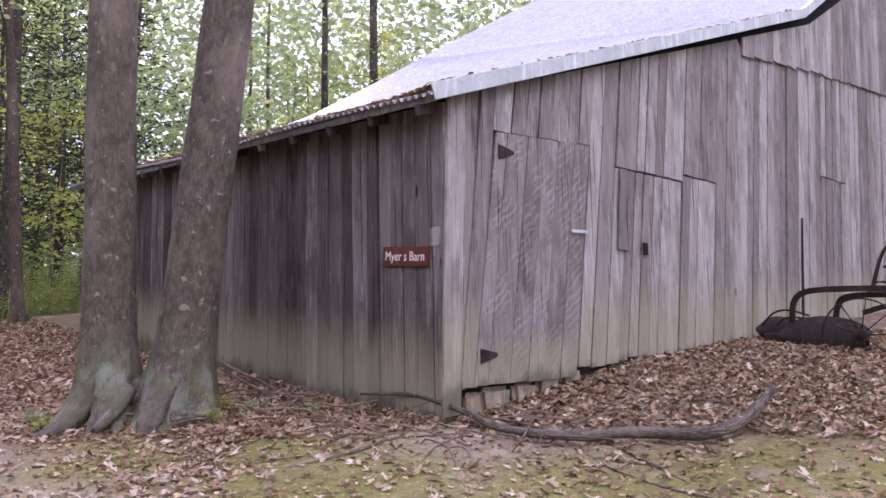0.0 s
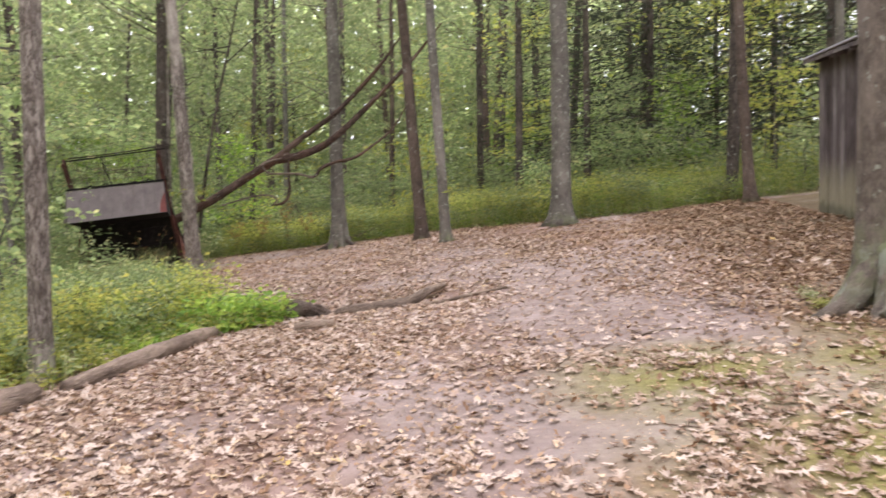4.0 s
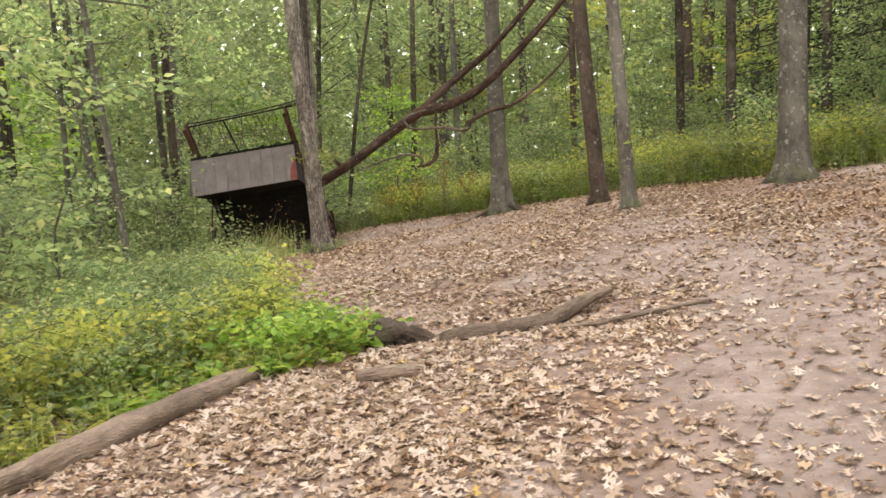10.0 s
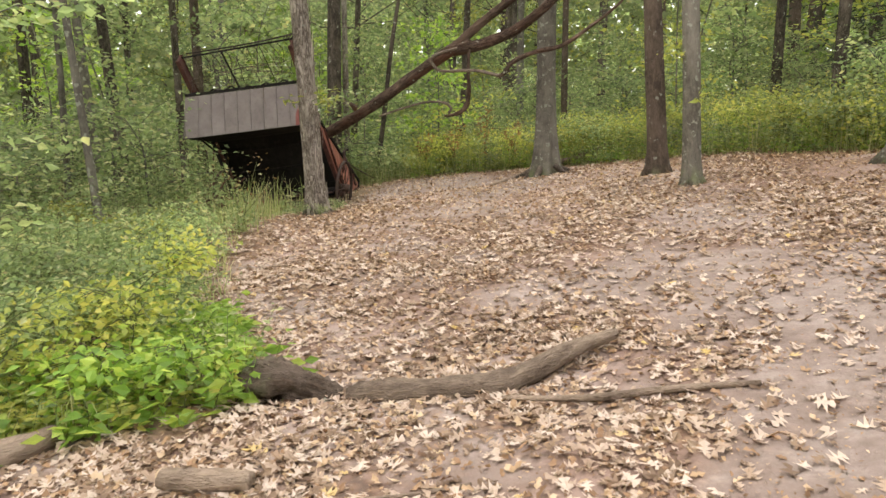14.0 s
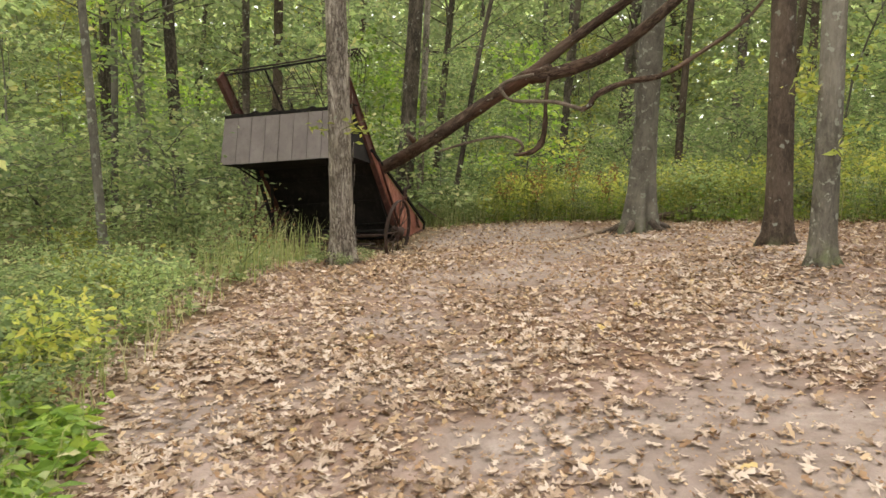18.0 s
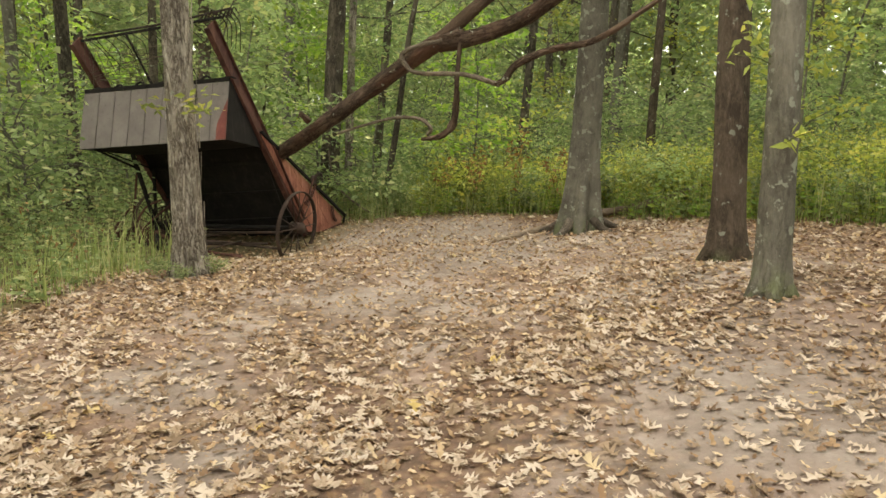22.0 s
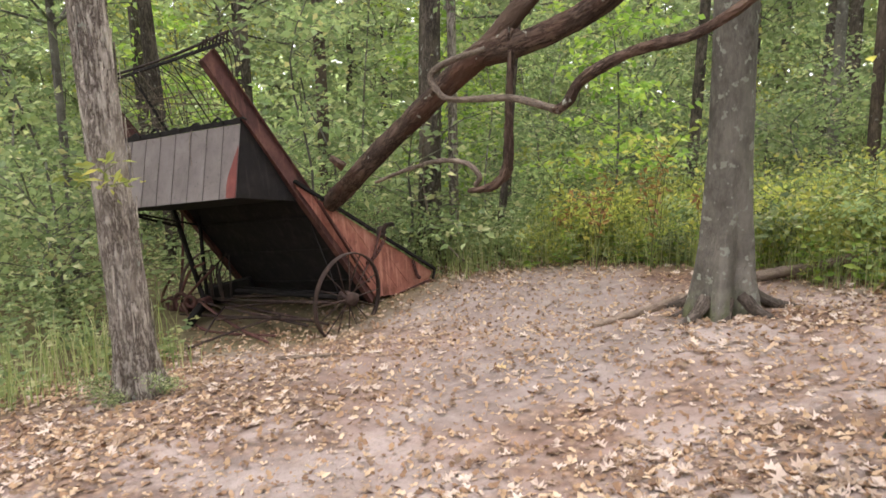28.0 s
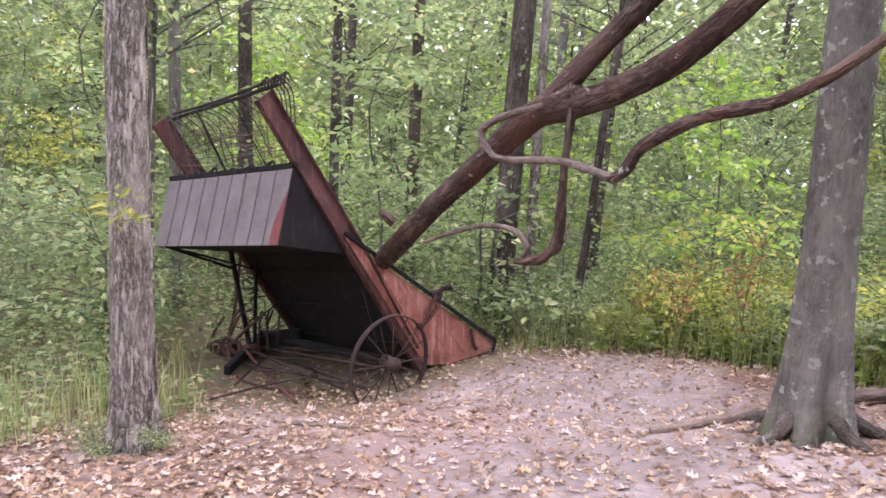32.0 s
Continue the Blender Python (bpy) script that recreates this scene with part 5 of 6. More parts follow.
for a, b, r in (((-4.63, 16.95, .28), (-3.47, 17.75, .37), .012), ((-4.2, 16.6, .29), (-3.55, 16.96, .33), .012), ((-3.5, 15.78, .31), (-3.55, 16.96, .35), .011),
                ((-3.8, 16.18, .3), (-4.55, 16.95, .3), .012), ((-4.75, 17.2, .34), (-3.3, 17.9, .42), .016)):
    lt("gathering_rod", [a, tuple((p + q) / 2 + (.015 if k == 2 else 0) for k, (p, q) in enumerate(zip(a, b))), b], [r, r, r], "wheel_iron", n=6)
lb("skid", (-4.45, 16.42, .25), (-5.3, 17.3, .30), .07, .11, "rust_black", up=(0, 0, 1), bevel=.012)
lb("leg", (-5.32, 16.85, 1.5), (-4.95, 16.95, .34), .05, .045, "rust_black", up=(0, 1, 0))
lb("leg", HBL.lerp(HBR, .1), (-5.22, 16.88, 1.2), .02, .03, "rust_black", up=(0, 1, 0))
lb("cross_beam", (-5.3, 17.3, .37), (-3.3, 17.75, .45), .05, .05, "rust_black", up=(0, 0, 1))
for k in range(7):
    p = HUB_L + Vector((.25 + .07 * k, -.35 + .08 * (k % 3), .02))
    lt("linkage", [p, p + Vector((.05 * (k % 2) - .1, .04, .22 + .05 * (k % 4))), p + Vector((.12 - .05 * k, .1, .34 + .07 * (k % 3)))], [.014, .012, .01], "iron", n=9)
case = lb("gear_case", (-5.52, 16.86, .12), (-4.88, 16.98, .30), .17, .15, "rust", "rusted gear case on the axle", up=(0, 0, 1), bevel=.03)
for k, (x0, z0, r) in enumerate(((-5.42, .24, .10), (-5.18, .30, .12), (-5.0, .33, .08))):
    piece("sprocket", raw_mesh("sprocket", *ring_data(r, .035, .03, 22), M["rust"], True), loader, "", Matrix.Translation(Vector((x0, 16.8, z0)) - HOME) @ Euler((0, 0, radians(12 * k))).to_matrix().to_4x4())
for k, pts in enumerate(([(-5.62, 16.8, .02), (-5.55, 16.78, .34), (-5.34, 16.82, .62)], [(-5.3, 16.86, .34), (-5.12, 16.9, .66), (-4.92, 16.98, .78)], [(-5.15, 16.84, .34), (-4.98, 16.9, .52), (-4.75, 17.0, .74)],
                         [(-5.7, 16.78, .18), (-5.5, 16.76, .28), (-5.2, 16.8, .34)], [(-5.36, 16.9, .3), (-5.38, 17.0, .9), (-5.33, 17.0, 1.4)])):
    lt("linkage", pts, [.018, .017, .014], "rust", n=9)
for dy, z0, z1 in ((-.45, .1, .34), (-.1, .22, .45)):
    lt("frame_rod", [(-5.15, 17.2 + dy, z0 + .06), (-3.2, 17.5 + dy, z1)], [.017, .017], "wheel_iron", n=2)
# dry stems tangled in the open top frame
for k in range(17):
    u = g.uniform(.06, .98)
    v = u + g.normal(0, .1)
    p, q = LT.lerp(RT, u) + OUT * g.uniform(-.02, .06), HTL.lerp(HTR, min(max(v, .04), .98)) + Vector((0, .06, .04))
    m = p.lerp(q, .5) + Vector((g.normal(0, .06), g.normal(0, .06), g.normal(0, .04)))
    lt("dry_stem", [p, m, q], [.003, .004, .003], "vine", segs=4, n=8)
for k in range(12):
    p = LT.lerp(RT, g.uniform(.05, .5)).lerp(HTL, g.uniform(.2, .8)) + Vector((0, .05, 0))
    q = LT.lerp(RT, g.uniform(.55, .95)).lerp(HTR, g.uniform(.2, .8)) + Vector((0, .05, 0))
    lt("dry_stem", [p, p.lerp(q, .5) + Vector((0, 0, g.normal(0, .07))), q], [.003, .004, .003], "vine", segs=4, n=8)
p = HTL.lerp(HTR, .68) + Vector((0, -.02, .02))
lt("straw", [p, p + Vector((.01, -.05, -.15)), p + Vector((.06, -.07, -.36))], [.004, .004, .003], "vine", segs=5, n=8)

# ---- the dead tree that fell across the loader ----
fallen_tree = thing("fallen_tree", Matrix.Identity(4), "bare dead tree leaning across the hay loader", "dead tree")
tube("trunk", [(-3.85, 17.8, 1.27), (-3.33, 17.56, 1.53), (-2.4, 17.2, 2.0), (-1.6, 17.05, 2.5), (-.95, 17.0, 2.92), (-.55, 16.98, 3.08)], [0.099, 0.103, 0.097, 0.095, 0.103, 0.091], M["bark_limb"], fallen_tree, 22, rough=.05, seed=3, n=46)
tube("branch", [(-.95, 17.0, 2.9), (-.5, 16.98, 3.28), (-.05, 16.96, 3.62), (.67, 16.95, 4.17), (1.64, 16.95, 5.2), (2.3, 17.0, 6.1)], [0.091, 0.076, 0.068, 0.057, 0.046, 0.015], M["bark_limb"], fallen_tree, 16, rough=.05, seed=4, n=40)
tube("branch", [(-.85, 17.0, 2.95), (-.3, 16.98, 3.06), (.17, 16.96, 3.24), (.65, 16.95, 3.58), (1.17, 16.95, 4.06), (2.39, 16.95, 5.3), (3.3, 17.0, 6.4)], [0.099, 0.091, 0.087, 0.076, 0.068, 0.046, 0.015], M["bark_limb"], fallen_tree, 16, rough=.05, seed=5, n=44)
tube("drooping_branch", [(-.55, 16.94, 3.12), (-.57, 16.92, 2.6), (-.56, 16.9, 2.3), (-.6, 16.92, 2.03), (-.75, 16.93, 1.9), (-.99, 16.95, 1.85)], [.028, .026, .034, .044, .034, .02], M["bark_limb"], fallen_tree, 12, rough=.14, seed=6, n=34)
tube("drooping_branch", [(-.92, 16.95, 1.9), (-.87, 16.93, 1.98), (-1.0, 16.93, 2.08), (-1.3, 16.95, 2.09), (-1.7, 17.0, 2.0), (-2.2, 17.1, 1.85)], [0.023, 0.024, 0.023, 0.021, 0.020, 0.015], M["vine"], fallen_tree, 10, rough=.06, seed=7, n=30)
tube("vine", [(-.75, 16.85, 2.98), (-1.0, 16.74, 2.9), (-1.17, 16.7, 2.8), (-1.12, 16.7, 2.68), (-.97, 16.7, 2.6), (-.45, 16.7, 2.6), (-.15, 16.7, 2.54), (.02, 16.68, 2.5)],
     [0.021, 0.026, 0.027, 0.026, 0.024, 0.026, 0.028, 0.030], M["vine"], fallen_tree, 12, rough=.07, seed=8, n=48, label="pale vine crossing before the limb")
tube("branch", [(-.03, 16.68, 2.505), (.08, 16.68, 2.56), (.2, 16.68, 2.72), (.55, 16.7, 2.88), (1.0, 16.72, 2.98), (1.4, 16.75, 3.24), (2.0, 16.8, 3.75), (2.5, 16.85, 4.6)],
     [0.030, 0.036, 0.040, 0.038, 0.034, 0.028, 0.021, 0.011], M["bark_limb"], fallen_tree, 12, rough=.09, seed=9, n=44, label="dark crooked branch crossing before the limb")
tube("knot", [(-2.62, 17.1, 1.98), (-2.7, 17.0, 2.08)], [.05, .03], M["bark_limb"], fallen_tree, 10, n=3)
tube("hanging_vine", [(-3.95, 19.95, 2.4), (-3.95, 19.9, 1.5), (-3.7, 19.8, .9), (-3.25, 19.7, .62), (-3.0, 19.65, .52)], [.012, .014, .016, .016, .01], M["vine"], fallen_tree, 8)

# ---- logs, branches and sticks on the ground ----


def lying(name, pts, radii, mat, label, category="log", seed=0, segs=14, rough=.06, n=None, lift=.6):
    o = np.array([pts[0][0], pts[0][1], float(gz(*pts[0][:2]))])
    P = [np.array([p[0], p[1], float(gz(p[0], p[1])) + r * lift + (p[2] if len(p) > 2 else 0)]) - o for p, r in zip(pts, radii)]
    t = thing(name, Matrix.Translation(o), label, category)
    tube("wood", P, radii, M[mat], t, segs, rough=rough, seed=seed, n=n or 8 * len(pts))
    return t


lying("log", [(.02, 8.13), (.12, 8.12), (.28, 8.12), (.45, 8.12), (.85, 8.2), (1.05, 8.32, .03), (1.3, 8.55, .08), (1.6, 8.78, .09)], [.05, .08, .088, .085, .085, .075, .06, .035], "deadwood", "weathered crooked log half sunk in the litter", seed=1, lift=.3)
head = lying("stump_knot", [(-.66, 8.08), (-.46, 8.1, .03), (-.26, 8.13, .01), (-.04, 8.15, -.03)], [.08, .13, .10, .05], "bark_brown", "dark rotten butt end of a log", seed=2, rough=.16, segs=20, n=26)
tube("snag", [(.14, .02, .12), (.16, .03, .22)], [.045, .015], M["bark_dark"], head, 8, n=4)
lying("log", [(-1.42, 7.42), (-1.65, 6.9), (-1.9, 6.2), (-2.15, 5.6), (-2.45, 5.2)], [.07, .09, .095, .09, .06], "deadwood", "long grey log along the weedy edge", seed=3)
lying("log", [(-2.62, 4.95), (-2.85, 4.5), (-3.1, 3.95)], [.11, .12, .10], "deadwood", "short thick log along the weedy edge", seed=4)
lying("stick", [(-.5, 6.95), (-.3, 6.93), (-.06, 6.95)], [.05, .055, .045], "deadwood", "short broken piece of branch", "stick", seed=5, lift=1.1)
lying("stick", [(.95, 8.05), (1.4, 8.0), (1.85, 7.98), (2.3, 7.95)], [.012, .02, .022, .014], "deadwood", "thin grey fallen branch", "stick", seed=6, lift=1.8)
lying("stick", [(.46, 6.9), (.68, 6.95), (.92, 7.05)], [.008, .012, .008], "deadwood", "thin bare stick on the litter", "stick", seed=7, segs=8)
lying("stick", [(-2.45, 16.0), (-2.2, 16.15), (-1.95, 16.3)], [.022, .025, .018], "deadwood", "short fallen branch near the loader", "stick", seed=8)
lying("branch", [(.35, 19.1), (.75, 19.5, .04), (1.2, 19.7, .12), (1.75, 19.95, .25), (2.4, 20.3, .42)], [.05, .055, .05, .045, .03], "deadwood", "bare branch lying behind the thick tree", "branch", seed=9)
lying("branch", [(-.28, 17.85), (-.05, 18.28), (.12, 18.7), (.3, 19.05)], [.028, .042, .045, .035], "deadwood", "short branch lying at the thick tree's foot", "branch", seed=10)
lying("branch", [(5.8, 1.85, .14), (5.72, 1.2, .16), (5.48, .55, .1), (5.27, .16, .07), (5.3, -.39, .05), (5.5, -.84, .05), (5.65, -1.36, .05), (6.07, -1.59, .08), (6.6, -1.74, .2)], [.012, .02, .026, .032, .038, .042, .048, .046, .034], "bark_root", "long crooked dead branch before the barn", "branch", seed=12)
for k, pts in enumerate(([(5.2, .9), (4.8, 1.1), (4.3, 1.2), (3.9, 1.6)], [(5.35, 2.9), (5.6, 2.2), (5.3, 1.4)], [(5.9, 3.6, .15), (5.6, 2.6), (5.0, 1.7)], [(5.0, -.7), (4.7, -1.2), (4.5, -1.7)], [(5.6, 1.9), (5.0, 1.9), (4.6, 2.3)],
                        [(5.5, 2.4), (5.2, 2.9), (4.9, 2.9)], [(5.1, 1.2), (5.5, .6), (5.3, 0)], [(5.45, 1.6, .1), (5.0, 1.3), (4.5, 1.5)], [(2.3, 4.2), (2.6, 4.35), (3.0, 4.3)], [(1.55, 2.2), (1.75, 2.0), (1.8, 1.8)])):
    lying("stick", pts, [.006 + .004 * (k % 3)] + [.011] * (len(pts) - 2) + [.004], "deadwood", "thin bare twig on the leaf litter", "stick", seed=20 + k, segs=6)
for k, (pts, r) in enumerate((([(6.95, 5.4, .3), (6.4, 4.1, .12), (6.0, 3.14, .05), (5.37, 2.05), (5.03, 1.3)], .014), ([(3.59, 1.51), (4.14, 1.07), (4.56, .97), (4.92, .89), (5.27, .41)], .016),
                             ([(5.75, 2.84, .05), (5.54, 1.91, .08), (5.8, 1.63, .1)], .01), ([(5.71, 3.6), (5.75, 2.82, .06), (5.85, 2.34, .08)], .01), ([(5.43, -.7), (5.04, -1.13), (4.79, -1.4)], .014),
                             ([(5.6, .5, .06), (5.6, .1, .04), (5.55, -.28)], .012), ([(6.2, 3.4, .1), (5.6, 2.5), (5.2, 2.3)], .008), ([(5.9, 2.9, .1), (5.3, 2.7), (4.9, 2.2)], .007))):
    lying("stick", pts, [r * .5] + [r] * (len(pts) - 2) + [r * .6], "deadwood", "thin bare branch among the leaf litter", "stick", seed=90 + k, segs=7)
for k in range(64):
    x, y = g.uniform(4.5, 5.9), g.uniform(-.6, 3.6)
    if (x - 5.6) * BU[0] + (y - .75) * BU[1] > -.02 and (x - 5.6) * BN[0] + (y - .75) * BN[1] > -.06:
        continue
    a, l = g.uniform(0, 6.283), g.uniform(.25, .7)
    dx, dy = math.cos(a) * l / 2, math.sin(a) * l / 2
    if (x + abs(dx) - 5.6) * BN[0] + (y + dy - .75) * BN[1] > 0 and y > .2:
        continue
    lying("stick", [(x - dx, y - dy, .04), (x + g.normal(0, .04), y + g.normal(0, .04), .1), (x + dx, y + dy, g.uniform(.05, .18))], [.005, .009, .005], "deadwood", "thin bare twig on the leaf litter", "stick", seed=120 + k, segs=5, n=6)
lying("stick", [(6.0, .25), (6.25, .15), (6.55, .02)], [.018, .02, .016], "vine", "short pale stick below the barn door", "stick", seed=33)


# ---- small plants that stand out ----
def sprig(name, at, lines, count, size, leaf, label, seed, spread=.12):
    g = np.random.default_rng(seed)
    t = thing(name, Matrix.Translation(at), label, "twig")
    for l in lines:
        tube("twig", l, [.006, .004, .002][:len(l)], M["stem"], t, 5, n=6)
    C = []
    for l in lines:
        P, _ = smooth_line(l, [1] * len(l), 16)
        C.append(P[g.integers(5, 16, count)] + g.normal(0, spread * .35, (count, 3)))
    C = np.concatenate(C)
    D = g.normal(0, 1, C.shape) * [1, 1, .5]
    L = size * g.uniform(.7, 1.3, len(C))
    LV, LF = leaf_data(C, D, g.normal(0, .5, C.shape) + [0, 0, 1], L, L * .42)
    piece("leaves", raw_mesh("leaves", LV, LF, M[leaf]), t)
    return t


sz = float(gz(-2.53, 14.75))
sprig("yellow_sprig", (-2.62, 14.74, sz + 1.62), [[(.08, -.08, 0), (.3, -.15, .02), (.55, -.12, .06)], [(.08, -.1, .05), (.3, -.2, .12), (.5, -.22, .18)], [(-.1, -.06, 0), (-.2, -.15, .05), (-.3, -.2, .08)]], 14, .11, "leaf_yellow", "yellow-leaved shoots on the shaggy trunk", 3)
tz = float(gz(2.86, 14.68))
sprig("oak_sprig", (2.75, 14.62, tz + 1.7), [[(-.1, -.05, 0), (-.22, -.15, .1), (-.28, -.2, .22)], [(-.1, -.05, -.05), (-.2, -.2, -.02), (-.4, -.25, .0)], [(.05, -.12, -.6), (.1, -.25, -.55), (.2, -.35, -.5)]], 12, .11, "leaf_yellow", "yellow-green oak shoots on the slim trunk", 4)
for k, (x, y, h) in enumerate(((-1.36, 20.05, 1.15), (-.68, 20.05, 1.45), (-2.1, 20.6, .9), (-.1, 20.3, 1.0))):
    z = float(gz(x, y))
    sprig("dry_shrub", (x, y, z), [[(0, 0, 0), (.02, .02, h * .5), (.06, 0, h)], [(.02, 0, h * .45), (.07, .03, h * .7), (.16, .06, h * .95)], [(.01, 0, h * .35), (-.06, -.03, h * .6), (-.13, 0, h * .85)]], 34, .09, "leaf_dry", "rust-brown withered stalk in the undergrowth", 50 + k, .11)
for k, (x, y, h) in enumerate(((-2.2, 20.4, 1.5), (-.75, 20.4, 1.65), (-1.5, 20.9, 1.4))):
    z = float(gz(x, y))
    sprig("yellow_shrub", (x, y, z), [[(0, 0, 0), (.05, .02, h * .6), (.1, 0, h)], [(.05, 0, h * .75), (.3, .06, h * .98), (.6, .1, h)], [(.05, 0, h * .7), (-.25, -.05, h * .95), (-.5, 0, h * .93)]], 20, .13, "leaf_yellow", "thin shrub with yellowing drooping leaves", 56 + k, .2)
sprig("pale_shrub", (-3.2, 13.55, float(gz(-3.2, 13.55))), [[(0, 0, 0), (.1, 0, .5), (.25, 0, .95)], [(0, 0, .1), (-.15, .05, .6), (-.3, .1, .9)], [(0, 0, .2), (.25, .1, .5), (.45, .1, .7)]], 26, .05, "leaf_dry", "pale seedy weed before the hay loader", 60, .2)


# ---- understory: saplings with leafy sprays ----
def make_sapling(x, y, h, seed, leaf, sprays=26, per=31, size=.12, bark="bark_grey", reach_scale=1.0):
    g = np.random.default_rng(seed)
    root = thing("sapling", Matrix.Translation((x, y, float(gz(x, y)))), "thin understory sapling with layered leafy sprays", "sapling", "understory saplings")
    stem = [(0, 0, -.05), (g.normal(0, .08), g.normal(0, .08), h * .35), (g.normal(0, .2), g.normal(0, .2), h * .7), (g.normal(0, .35), g.normal(0, .35), h)]
    lines, C, D = [], [], []
    S, _ = smooth_line(stem, [1, 1, 1, 1], 20)
    for k in range(sprays):
        b = S[int(3 + 16 * g.uniform())]
        a = g.uniform(0, 6.283)
        reach = g.uniform(.4, 1.25) * reach_scale
        e = b + np.array([math.cos(a) * reach, math.sin(a) * reach, reach * g.uniform(-.1, .5)])
        lines.append(([b, (b + e) / 2 + np.array([0, 0, .08]), e], [.008, .006, .002]))
        u = g.uniform(.15, 1.1, per)[:, None]
        C.append(b + (e - b) * u + g.normal(0, 1, (per, 3)) * np.array([.2, .2, .07]))
        D.append((e - b) * .6 + g.normal(0, .6, (per, 3)) * np.array([1, 1, .4]) + np.array([0, 0, -.2]))
    C, D = np.concatenate(C), np.concatenate(D)
    N = g.normal(0, .8, C.shape) + np.array([0, 0, .8])
    L = size * g.uniform(.7, 1.4, len(C))
    V, F, q = joined_tubes(lines, 3)
    tagged(piece("branchwork", raw_mesh("branchwork", V, F, M[bark], True, q), root), kind="stuff")
    tube("stem", stem, [.022, .017, .011, .004] if bark == "bark_grey" else [.007, .006, .004, .002], M[bark], root, 6, n=10)
    LV, LF = leaf_data(C, D, N, L, L * .6)
    tagged(piece("leaves", raw_mesh("leaves", LV, LF, M[leaf]), root), kind="stuff")
    return root


kinds = [make_sapling(-5.2, 18.9, 4.2, 1, "leaf_green"), make_sapling(-6.9, 16.2, 5.2, 2, "leaf_green", 34), make_sapling(-2.2, 22.2, 3.6, 3, "leaf_fresh"),
         make_sapling(-4.6, 10.2, 3.4, 4, "leaf_green", 24), make_sapling(3.4, 21.4, 4.8, 5, "leaf_yellow", 26)]
spots = [(-5.2, 18.9), (-6.9, 16.2), (-2.2, 22.2), (-4.6, 10.2), (3.4, 21.4)]
g = np.random.default_rng(55)
count = 0
for _ in range(9000):
    if count >= 190:
        break
    a, d = g.uniform(-.25, 3.6), 5 + 32 * g.uniform() ** .75
    x, y = .5 + d * math.cos(a), 9 + d * math.sin(a)
    e = float(edge_distance(x, y))
    if e > -1.0 or (x > 3 and y < 13.5):
        continue
    if -6.2 < x < -1.5 and 8 < y < 20.5 or (-2 < x < 8 and y < 24 and g.uniform() < .82):
        continue
    if min((x - p) ** 2 + (y - q) ** 2 for p, q in spots) < 1.1:
        continue
    spots.append((x, y))
    s = g.uniform(.7, 1.45)
    t = copy_thing(kinds[int(g.choice(5, p=(.28, .28, .16, .18, .10)))], pose(x, y, float(gz(x, y)), 0, 0, g.uniform(0, 360)))
    t.scale = (s, s, s)
    count += 1

# low bushes fill the woods' floor
bushes = [make_sapling(-6.2, 11.6, 1.7, 61, "leaf_green", 26, 36, .085), make_sapling(-4.2, 21.6, 1.4, 62, "leaf_weed", 24, 36, .08), make_sapling(6.5, 17.4, 1.5, 63, "leaf_green", 22, 36, .09)]
for b in bushes:
    tagged(b, "low leafy bush on the woodland floor", "bush", "woodland bushes")
    b.name = "bush"
spots = [(-6.2, 11.6), (-4.2, 21.6), (6.5, 17.4)]
count = 0
for _ in range(9000):
    if count >= 130:
        break
    x, y = g.uniform(-15, 12), g.uniform(3, 32)
    e = float(edge_distance(x, y))
    if e > -.9 or e < -13 or (x > 3 and y < 13.5) or (-5.6 < x < -1 and 4 < y < 19.5) or (-1.5 < x < 10 and 14 < y < 22.5 and g.uniform() < .65):
        continue
    if min((x - p) ** 2 + (y - q) ** 2 for p, q in spots) < .7:
        continue
    spots.append((x, y))
    t = copy_thing(bushes[int(g.integers(0, 3))], pose(x, y, float(gz(x, y)), 0, 0, g.uniform(0, 360)))
    s = g.uniform(.7, 1.4)
    t.scale = (s, s, s)
    count += 1

# leafy weed plants along the clearing's rim
plants = [make_sapling(-2.9, 6.6, .85, 71, "leaf_yellow", 20, 26, .08, "stem", .45), make_sapling(-2.6, 8.6, .7, 72, "leaf_weed", 20, 26, .075, "stem", .4), make_sapling(-3.1, 9.6, .95, 73, "leaf_green", 22, 26, .07, "stem", .4),
          make_sapling(-1.55, 7.95, .5, 74, "leaf_fresh", 16, 20, .10, "stem", .4)]
for b in plants:
    tagged(b, "leafy yellow-green weed at the clearing's edge", "weed", "weeds at the rim")
    b.name = "weed_plant"
    b.scale = (.8, .8, .8)
tagged(plants[3], "fresh bright-green broad-leaved weed beside a log", "weed", "weeds at the rim")
spots = [(-2.9, 6.6), (-2.6, 8.6), (-3.1, 9.6), (-1.55, 7.95)]
count = 0
